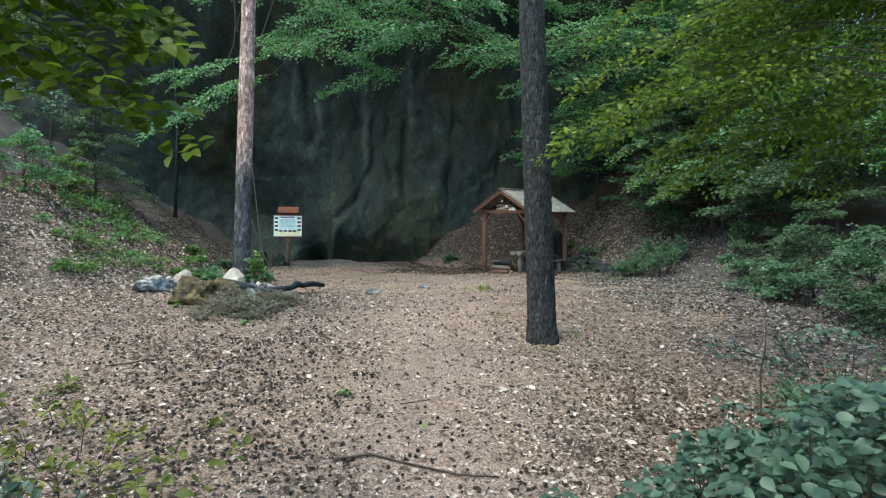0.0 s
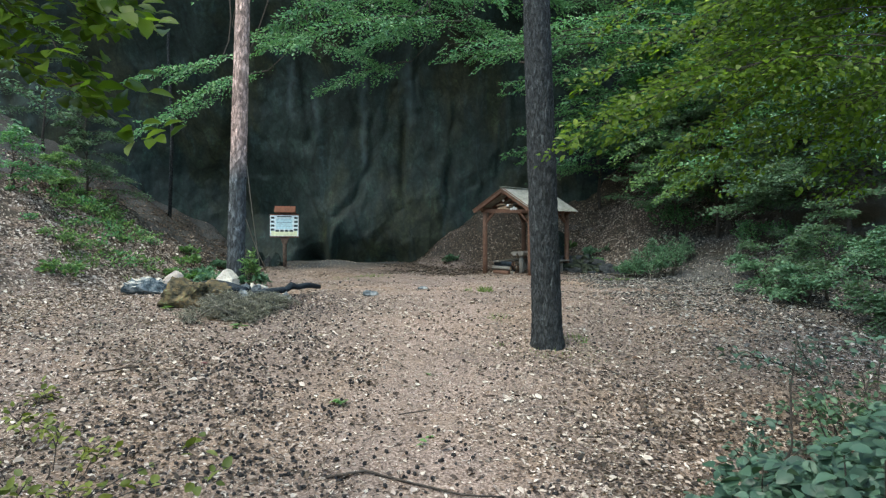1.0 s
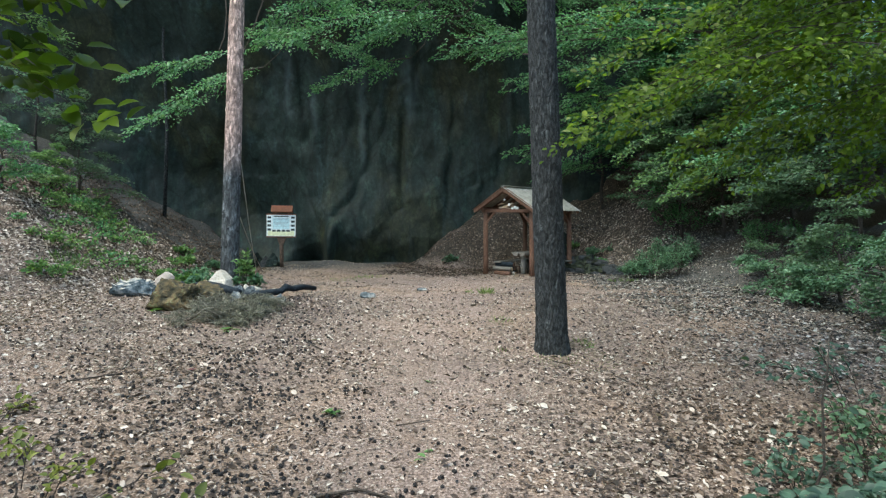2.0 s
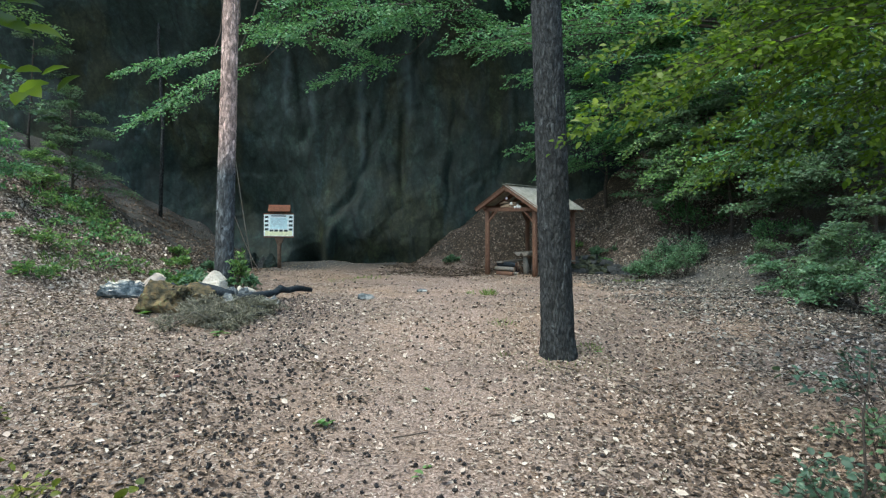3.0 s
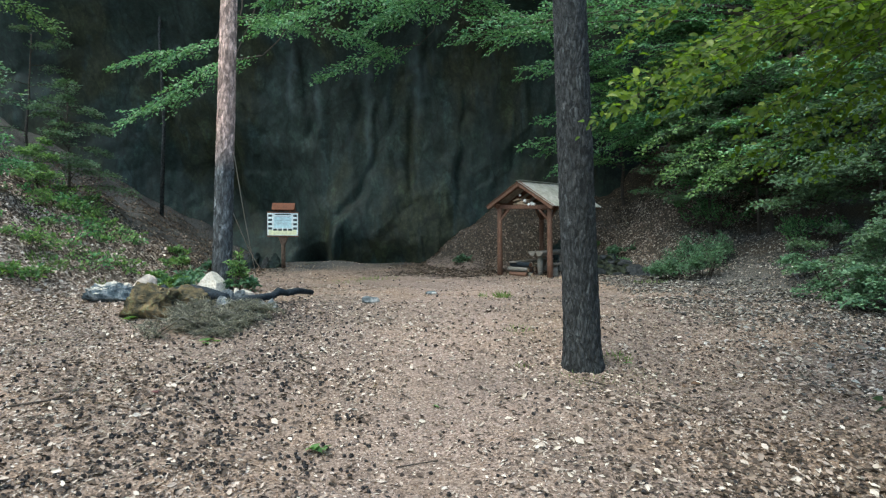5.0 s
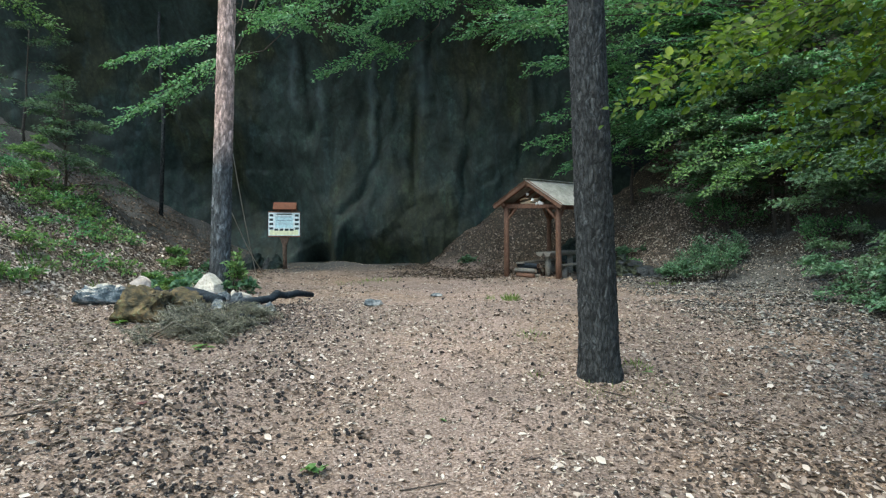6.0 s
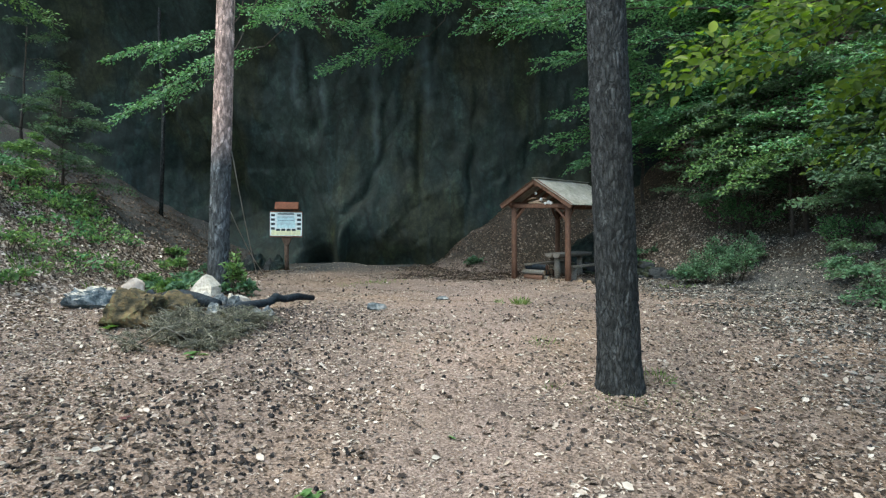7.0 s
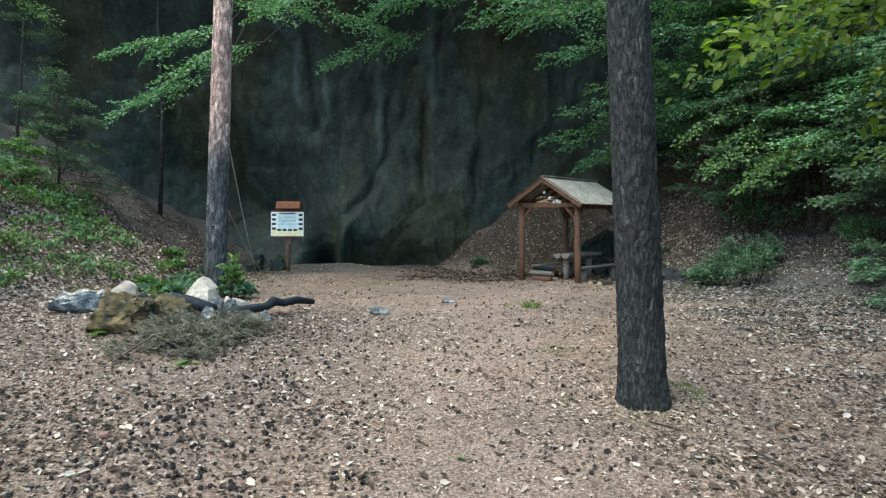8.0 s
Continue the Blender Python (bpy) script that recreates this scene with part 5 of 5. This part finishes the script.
def make_board():
    x, y = -5.62, 22.06
    z0 = ground(x, y)
    thing = empty("information_board", (x, y, z0), 8)
    m = thing.matrix_world

    def block(name, size, at, mat, parent, label="", turn=None):
        bm = bmesh.new()
        box(bm, size, at, turn, min(size) * 0.15)
        bmesh.ops.transform(bm, matrix=m, verts=bm.verts)
        return part(name, bm, mat, parent, label)

    low, high = 3.3 - z0, 4.06 - z0
    mid, h = (low + high) / 2, high - low
    V, F = tube([m @ Vector((0.02, 0.1, -0.1)), m @ Vector((0.0, 0.1, low * 0.7)), m @ Vector((0.0, 0.1, low + 0.1))], [0.065, 0.068, 0.07], 12, 0.06, 2)
    part_data("post", V, F, POST_WOOD, thing, "", True)
    bm = bmesh.new()
    rim = [bm.verts.new(m @ Vector(p)) for p in ((-0.17, 0.02, low + 0.02), (0.17, 0.02, low + 0.02), (0.06, 0.02, low - 0.28), (-0.06, 0.02, low - 0.28))]
    bm.faces.new(rim[::-1])
    out = bmesh.ops.extrude_face_region(bm, geom=bm.faces[:])
    bmesh.ops.translate(bm, verts=[v for v in out["geom"] if isinstance(v, bmesh.types.BMVert)], vec=m.to_3x3() @ Vector((0, 0.16, 0)))
    bmesh.ops.recalc_face_normals(bm, faces=bm.faces)
    part("bracket", bm, POST_WOOD, thing)
    block("backing_board", (1.0, 0.04, h + 0.06), (0, -0.02, mid), BOARD_WOOD, thing)
    sheet = block("printed_sheet", (0.98, 0.008, h - 0.02), (0, -0.045, mid), PRINT, thing, "pale printed panel with small pictures")
    block("yellow_field", (0.9, 0.004, 0.17), (0.0, -0.051, low + 0.11), YELLOW, sheet)
    block("blue_field", (0.56, 0.004, 0.36), (0.0, -0.051, mid + 0.06), PHOTO, sheet)
    block("title_bar", (0.5, 0.004, 0.035), (0, -0.052, high - 0.06), INK, sheet)
    for k in range(7):
        block("text_bar", (0.5 - 0.06 * (k % 3 == 2), 0.004, 0.012), (0, -0.055, high - 0.13 - 0.045 * k), INK if k == 3 else BOARD_GREY, sheet)
    for k in range(4):
        block("picture", (0.12, 0.004, 0.07), (-0.24 + 0.16 * k, -0.055, low + 0.2), INK, sheet)
    for k in range(4):
        for s in (-1, 1):
            block("picture", (0.12, 0.004, 0.075), (s * 0.4, -0.055, high - 0.1 - 0.14 * k), INK, sheet)
    block("roof_board", (0.72, 0.3, 0.03), (0.02, -0.08, high + 0.2), BOARD_WOOD, thing, "", Matrix.Rotation(radians(52), 3, "X"))
    block("roof_board", (0.72, 0.3, 0.03), (0.02, 0.1, high + 0.2), BOARD_WOOD, thing, "", Matrix.Rotation(radians(-52), 3, "X"))
    for s in (-0.2, 0.24):
        block("roof_strut", (0.05, 0.04, 0.3), (s, 0.015, high + 0.1), BOARD_WOOD, thing)
    tagged(thing, "wooden information board with pale printed panel and little roof", "information board")


POST_WOOD = two_scale("brown_post_wood", [(0.3, (0.07, 0.045, 0.032)), (0.7, (0.2, 0.13, 0.09))], 2, 14, 0.85)
BOARD_GREY = plain("grey_print", (0.35, 0.4, 0.4), 0.5)
make_board()

# ---- guy ropes of the second pine ----
ROPE = plain("weathered_rope", (0.3, 0.29, 0.26), 0.9)
for i, (a, b) in enumerate((((-4.82, 15.35, 4.7), (-5.9, 20.2)), ((-4.9, 15.35, 3.6), (-5.75, 20.4)))):
    e = Vector(on(*b, 0.02))
    s = Vector(a)
    pts = [s.lerp(e, k / 8) - Vector((0, 0, 0.12 * math.sin(math.pi * k / 8))) for k in range(9)]
    tagged(part_data("rope", *tube(pts, [0.011] * 9, 5), ROPE, None, "", True), "thin grey rope slung from the pine trunk", "rope", "ropes")

# ---- a bare slender trunk on the bank ----
tagged(part_data("bare_trunk", *tube([(-10.3, 23.4, ground(-10.3, 23.4) - 0.1), (-10.2, 23.3, 7.5), (-10.35, 23.2, 10.5), (-10.2, 23.0, 13.5)], [0.07, 0.06, 0.05, 0.04], 10, 0.05), BARK, None, "", True), "slender dark bare trunk under the cliff", "tree")


# ---- grass tufts, fallen sticks, cones and leaf litter ----
def tuft(x, y, r, n, seed, tall=0.12):
    rng = np.random.default_rng(seed)
    a, d = rng.uniform(0, 6.28, n), r * np.sqrt(rng.random(n))
    P = np.stack([x + np.cos(a) * d, y + np.sin(a) * d], 1)
    P = np.concatenate([P, land(P[:, 0], P[:, 1])[:, None]], 1)
    D = np.stack([np.cos(a) * 0.5, np.sin(a) * 0.5, np.ones(n)], 1) + rng.normal(0, 0.25, (n, 3))
    V, F = leaves(P, D, rng.normal(0, 1, (n, 3)), tall * rng.uniform(0.5, 1.2, n), 0.1, 0.02)
    tagged(part_data("grass_tuft", V, F, GRASS, None), "small tuft of thin green grass in the soil", "grass", "grass tufts", "stuff")


for i, (x, y, r, n, h) in enumerate(((1.8, 9.15, 0.55, 1100, 0.022), (1.3, 9.1, 0.4, 450, 0.02), (0.9, 13.5, 0.14, 60, 0.16), (0.55, 13.7, 0.1, 25, 0.1), (0.92, 10.9, 0.22, 40, 0.09), (0.85, 9.5, 0.12, 14, 0.08), (2.0, 9.7, 0.16, 40, 0.1), (1.5, 9.1, 0.3, 50, 0.06), (-2.4, 17.6, 0.7, 90, 0.1), (-1.9, 18.0, 0.5, 50, 0.1), (-6.2, 15.0, 0.4, 120, 0.18), (-7.0, 14.6, 0.3, 90, 0.18), (-8.2, 14.2, 0.35, 120, 0.2), (4.8, 17.0, 0.4, 60, 0.12))):
    tuft(x, y, r, n, 300 + i, h)

for i, (pts, r) in enumerate((
        (((-1.05, 5.85), (-0.7, 5.9), (-0.35, 5.72), (0.15, 5.5), (0.5, 5.48)), 0.014), (((2.3, 8.2), (2.15, 8.5)), 0.012), (((-2.0, 9.75), (-1.7, 9.5)), 0.012), 
        (((1.45, 9.0), (1.65, 8.85)), 0.008), (((-0.5, 7.2), (-0.15, 7.25)), 0.007), (((-2.6, 8.8), (-2.3, 8.4)), 0.008), (((-4.4, 8.0), (-3.9, 8.2)), 0.01))):
    line = [on(x, y, r * 1.2 + 0.012 * (k % 2)) for k, (x, y) in enumerate(pts)]
    tagged(part_data("fallen_stick", *tube(line, [r * (1 - 0.12 * k) for k in range(len(line))], 6, 0.15, i), TWIG, None, "", True), "thin dark fallen stick lying on the litter", "stick", "fallen sticks")


def broad_leaf_plant(x, y, n, size, seed):
    rng = np.random.default_rng(seed)
    P = np.array([on(x, y, 0.02)] * n) + rng.normal(0, 0.05, (n, 3)) * np.array([1, 1, 0.2])
    a = rng.uniform(0, 6.28, n)
    D = np.stack([np.cos(a), np.sin(a), rng.uniform(0.0, 0.4, n)], 1)
    N = np.array([0, 0, 1.0]) + rng.normal(0, 0.2, (n, 3))
    thing = empty("leaf_rosette", on(x, y, 0))
    for k in range(n):
        V, F = leaves(P[k:k + 1], D[k:k + 1], N[k:k + 1], size * rng.uniform(0.7, 1.2, 1), 0.55, 0.14, True)
        part_data("leaf", V, F, HERB_LEAF, thing, "", True)
    tagged(thing, "few fresh green leaves close to the soil", "plant", "leaf rosettes")


for i, (x, y, n, s) in enumerate(((-1.18, 7.45, 7, 0.13), (-3.3, 10.2, 4, 0.16), (-4.85, 11.15, 12, 0.16), (-0.25, 8.4, 2, 0.07), (2.05, 9.55, 4, 0.08), (-0.2, 6.4, 3, 0.09), (-6.6, 13.4, 8, 0.12))):
    broad_leaf_plant(x, y, n, s, 400 + i)


RUST, RED = plain("rusty_dry_leaf", (0.12, 0.068, 0.038), 0.8), plain("dark_red_leaf", (0.09, 0.033, 0.03), 0.8)
for i, (x, y, m, what) in enumerate(((2.63, 8.97, RUST, "rusty orange"), (2.72, 8.93, RUST, "rusty orange"), (2.56, 8.93, RUST, "rusty orange"), (-3.17, 8.42, RED, "dark red"), (-3.1, 8.46, RED, "dark red"))):
    V, F = leaves(np.array([on(x, y, 0.02)]), np.array([[math.cos(i * 2.1), math.sin(i * 2.1), 0.1]]), np.array([[0.1, -0.3, 1.0]]), np.array([0.11 if m is RUST else 0.08]), 0.6, 0.2, True)
    tagged(part_data("dry_leaf", V, F, m, None, "", True), "single %s dry leaf on the litter" % what, "leaf", "coloured dry leaves")


def cone_mesh(seed):
    """An opened pine cone: rings of scales round an egg shape."""
    rng = random.Random(seed)
    V, F = [], []
    rings, sides = 4, 5
    for i in range(rings):
        f = (i + 0.4) / rings
        r = 0.019 * math.sin(math.pi * min(0.97, 0.12 + 0.8 * f)) ** 0.7
        for k in range(sides * 2):
            a = 2 * math.pi * (k + i) / (sides * 2)
            rr = r * (1.35 if k % 2 == 0 else 0.75) * rng.uniform(0.9, 1.1)
            V.append(((f - 0.5) * 0.052 + (0.006 if k % 2 == 0 else 0), math.cos(a) * rr, math.sin(a) * rr + 0.018))
    n = sides * 2
    for i in range(rings - 1):
        for k in range(n):
            F.append((i * n + k, i * n + (k + 1) % n, (i + 1) * n + (k + 1) % n, (i + 1) * n + k))
    F += [tuple(range(n - 1, -1, -1)), tuple((rings - 1) * n + k for k in range(n))]
    return V, F


def make_cones():
    rng = np.random.default_rng(33)
    spots = [(-0.34, 9.24), (-0.28, 9.3), (-2.26, 9.77), (-0.3, 9.75), (0.98, 6.9), (1.1, 7.1), (-0.6, 7.4)]
    while len(spots) < 2400:
        x, y = rng.uniform(-8, 8), 3.4 + 17 * rng.random() ** 1.3
        w = 0.09 + 1.8 * math.exp(-((x + 2.4) / 1.15) ** 2 - ((y - 7.0) / 2.8) ** 2) + 0.35 * math.exp(-((x + 4.8) / 1.6) ** 2 - ((y - 10.0) / 2.5) ** 2) + 0.3 * math.exp(-((x - 0.5) / 2.0) ** 2 - ((y - 5.6) / 1.2) ** 2)
        w *= 0.25 + 1.6 * max(0.0, noise.noise(Vector((x * 1.6, y * 1.6, 4.0))) + 0.2)
        w *= 0.4 if y > 12.5 else 1.0
        if rng.random() < w and rng.random() > 0.65 * math.exp(-(x / 1.3) ** 2 - ((y - 9.8) / 2.4) ** 2):
            spots.append((x, y))
    spots.sort(key=lambda p: abs(p[1] - 7.0) + 0.4 * abs(p[0] + 1))
    shapes = [cone_mesh(s) for s in range(4)]
    data = [mesh_data("pine_cone", v, f, CONE) for v, f in shapes]
    rest = []
    for i, (x, y) in enumerate(spots):
        s = rng.uniform(0.5, 0.95)
        m = Matrix.Translation(on(x, y, 0.0)) @ Euler((rng.normal(0, 0.3), rng.normal(0, 0.5), rng.uniform(0, 6.28))).to_matrix().to_4x4() @ Matrix.Scale(s, 4)
        if i < 300:
            ob = new("pine_cone", data[i % 4])
            ob.matrix_world = m
            tagged(ob, "dark weathered open pine cone on the litter", "pine cone", "pine cones")
        else:
            v, f = shapes[i % 4]
            rest.append(([m @ Vector(p) for p in v], f))
    ob = part_data("scattered_pine_cones", *join(rest), CONE, None)
    tagged(ob, "many dark pine cones scattered over the forest floor", "pine cones", kind="stuff")


def make_litter(name, n, x, y, size, width, mat, label, seed, bias=1.0, tilt=0.35, lift=0.012, thin=False, patchy=1.0, curled=False):
    rng = np.random.default_rng(seed)
    X, Y = rng.uniform(*x, n), y[0] + (y[1] - y[0]) * rng.random(n) ** bias
    # the near rim thins out unevenly
    Y = np.where((Y < y[0] + 1.2) & (y[0] < 4), Y - rng.exponential(1.1, n) * rng.random(n), Y)
    if patchy == 0:
        # scattered sets fade out round their rims
        X, Y = X + rng.normal(0, 0.45, n), Y + rng.normal(0, 0.45, n)
    wave = np.sin(1.1 * X + 0.6 * Y + seed) + np.sin(0.7 * X - 1.3 * Y + 2 * seed) + 0.7 * np.sin(2.3 * X + 1.9 * Y)
    clump = np.sin(4.1 * X + 2.3 * Y + 3 * seed) * np.sin(3.3 * Y - 2.7 * X + seed) + 0.7 * np.sin(7.9 * X - 3.1 * Y) * np.sin(6.3 * Y + 4.4 * X + seed)
    mid = np.interp(Y, (3, 5, 8, 11, 14, 18), (0.1, -0.1, -0.35, 0.3, 0.2, 0.0))
    bare = np.exp(-((X - mid) / np.interp(Y, (3, 5, 8, 11, 14, 18), (0.35, 0.5, 1.1, 1.9, 2.6, 3.0))) ** 2) * np.clip((20 - Y) / 3, 0, 1)
    keep = rng.random(n) < np.clip(0.68 + 0.2 * wave + 0.28 * clump - (0.42 + 0.14 * wave) * bare * patchy, 0.08, 1)
    X, Y = X[keep], Y[keep]
    n = len(X)
    P = np.stack([X, Y, land(X, Y) + lift * rng.random(n)], 1)
    e = 0.05
    G = np.stack([-(land(X + e, Y) - land(X - e, Y)) / (2 * e), -(land(X, Y + e) - land(X, Y - e)) / (2 * e), np.ones(n)], 1)
    a = rng.uniform(0, 6.28, n)
    D = np.stack([np.cos(a), np.sin(a), np.zeros(n)], 1)
    D[:, 2] = -(D[:, 0] * G[:, 0] + D[:, 1] * G[:, 1]) + rng.normal(0.05, tilt * 0.4, n)
    N = G + rng.normal(0, tilt, (n, 3))
    V, F = leaves(P, D, N, size * np.clip(rng.lognormal(-0.35, 0.45, n), 0.25, 1.35), width * rng.uniform(0.5, 1.15, n), 0.02 if thin else 0.16 if curled else 0.1, False, curled)
    tagged(part_data(name, V, F, mat, None), label, "leaf litter", kind="stuff")


NEEDLE = leaf_material("fallen_needles", [(0.0, (0.1, 0.055, 0.035)), (0.6, (0.26, 0.15, 0.09)), (1.0, (0.42, 0.28, 0.18))], 0.05, 0.8, 0.2)
CRUMB = leaf_material("bleached_leaf_crumbs", [(0.0, (0.12, 0.085, 0.068)), (0.5, (0.4, 0.32, 0.268)), (1.0, (0.68, 0.6, 0.53))], 0.05, 0.8, 0.2)
make_cones()
# dark leaves; on slopes and under the lime their tone includes tree shade
DARK_SHADED_LITTER = leaf_material("dark_shaded_litter", [(0.0, (0.018, 0.014, 0.01)), (0.4, (0.058, 0.04, 0.028)), (0.85, (0.14, 0.098, 0.07)), (1.0, (0.32, 0.255, 0.2))], 0.05, 0.7, 0.25)
# the pale litter toned down to brown, with the slope's shade in it
MID_SHADE_LITTER = leaf_material("mid_shade_litter", [(0.0, (0.03, 0.022, 0.016)), (0.5, (0.11, 0.076, 0.054)), (0.9, (0.25, 0.185, 0.14)), (1.0, (0.44, 0.36, 0.3))], 0.05, 0.75, 0.2)
# grey leaves of the wooded bank, darkened for the shade under its trees
SHADED_GREY_LITTER = leaf_material("shaded_grey_litter", [(0.0, (0.02, 0.02, 0.02)), (0.45, (0.075, 0.07, 0.064)), (0.8, (0.21, 0.195, 0.175)), (1.0, (0.52, 0.49, 0.44))], 0.05, 0.75, 0.2)
make_litter("fallen_leaves", 56000, (-8.5, 8.5), (2.5, 12.5), 0.06, 0.6, LITTER, "pale brown fallen leaves strewn over the soil", 1, 1.25, curled=True)
make_litter("fallen_leaves", 82000, (-8, 8), (2.5, 13), 0.045, 0.55, LITTER, "broken pale brown leaves strewn over the soil", 9, 1.25, 0.45)
make_litter("fallen_leaves", 66000, (-9, 9), (9, 23.8), 0.055, 0.6, LITTER, "pale brown fallen leaves strewn over the soil", 2, 1.1)
make_litter("fallen_leaves", 46000, (-14, -6.3), (9, 19), 0.08, 0.65, LITTER, "brown fallen leaves covering the bank", 3, patchy=0)
make_litter("fallen_leaves", 22000, (-10.5, -6.2), (13.5, 18.5), 0.075, 0.65, LITTER, "brown leaves on the foot of the bank", 28, patchy=0, curled=True)
make_litter("fallen_leaves", 32000, (-14, -6.3), (17.5, 25), 0.085, 0.65, DARK_SHADED_LITTER, "leaves covering the upper bank, darkened for the cliff's shade", 23, patchy=0)
make_litter("fallen_leaves", 15000, (3.8, 9), (19.3, 23), 0.075, 0.6, LITTER, "pale fallen leaves on the slope above the stone wall", 13, patchy=0)
make_litter("fallen_leaves", 56000, (-1.5, 10), (19.5, 27), 0.085, 0.7, DARK_SHADED_LITTER, "brown fallen leaves covering the slope behind the shelter", 4, patchy=0)
make_litter("fallen_leaves", 15000, (-1.6, 6), (20, 25.5), 0.075, 0.65, MID_SHADE_LITTER, "brown leaves on the slope behind the shelter", 24, patchy=0, curled=True)
make_litter("fallen_leaves", 14000, (-11, -6.2), (15.5, 20.5), 0.085, 0.65, LITTER, "pale brown leaves on the bank", 31, patchy=0, curled=True)
make_litter("fallen_leaves", 10000, (-12.5, -6.2), (16.5, 22.5), 0.085, 0.65, MID_SHADE_LITTER, "brown leaves on the upper bank", 29, patchy=0, curled=True)
make_litter("fallen_leaves", 44000, (3.8, 9.5), (8.5, 20.5), 0.08, 0.6, SHADED_GREY_LITTER, "brown fallen leaves covering the wooded bank", 7, patchy=0)
make_litter("fallen_leaves", 5000, (-4.6, -0.7), (3.6, 9.5), 0.06, 0.6, DARK_SHADED_LITTER, "dark rotten leaves among the pine cones", 26, 1.1, curled=True)
make_litter("fallen_leaves", 16000, (1.5, 5), (2.8, 7), 0.06, 0.6, DARK_SHADED_LITTER, "damp leaves beside the brambles, darkened for the lime tree's shade", 30, patchy=0, curled=True)
make_litter("fallen_leaves", 16000, (1.8, 7), (2.8, 9), 0.055, 0.6, DARK_SHADED_LITTER, "damp leaves strewn under the lime tree, darkened for its shade", 14, patchy=0)
make_litter("fallen_needles", 36000, (-7, 7), (2.5, 15), 0.06, 0.06, NEEDLE, "brown pine needles strewn over the soil", 5, 1.2, 0.2, 0.012, True, 0.0)
make_litter("fallen_leaves", 34000, (-10, 10), (-9, 2.9), 0.07, 0.6, LITTER, "pale brown fallen leaves strewn along the path", 12, 0.6)
make_litter("bark_chips", 9000, (-10, 10), (-9, 2.9), 0.04, 0.5, CONE, "dark bark chips strewn along the path", 15, 0.6)
make_litter("straw_and_stalks", 40000, (-7, 7), (3, 16), 0.055, 0.1, CRUMB, "pale stalks and straws strewn over the soil", 25, 1.2, 0.2, 0.012, True, 0.0)
make_litter("straw_and_stalks", 26000, (-6.5, -0.6), (3.2, 13), 0.05, 0.16, CRUMB, "pale broken leaf ribs and stalks on the litter", 27, 1.1, 0.3, 0.014, True, 0.0)
make_litter("leaf_crumbs", 42000, (-6.5, 7), (3, 17), 0.032, 0.5, CRUMB, "small crumbs of dry leaves on the soil", 8, 1.2, patchy=0)
make_litter("fallen_leaves", 4000, (-6.5, 6.5), (3, 10), 0.072, 0.65, LITTER, "large brown leaves lying loose on the litter", 21, 1.1, 0.4, 0.02, curled=True)
make_litter("ash_and_charcoal", 5000, (-3.4, -2.1), (11.0, 12.6), 0.035, 0.5, CHARRED, "black charcoal crumbs round the fireplace", 22, patchy=0)
make_litter("bark_chips", 34000, (-8, 8), (2.5, 14), 0.046, 0.5, CONE, "dark bark chips and rotten leaves on the soil", 6, 1.2)
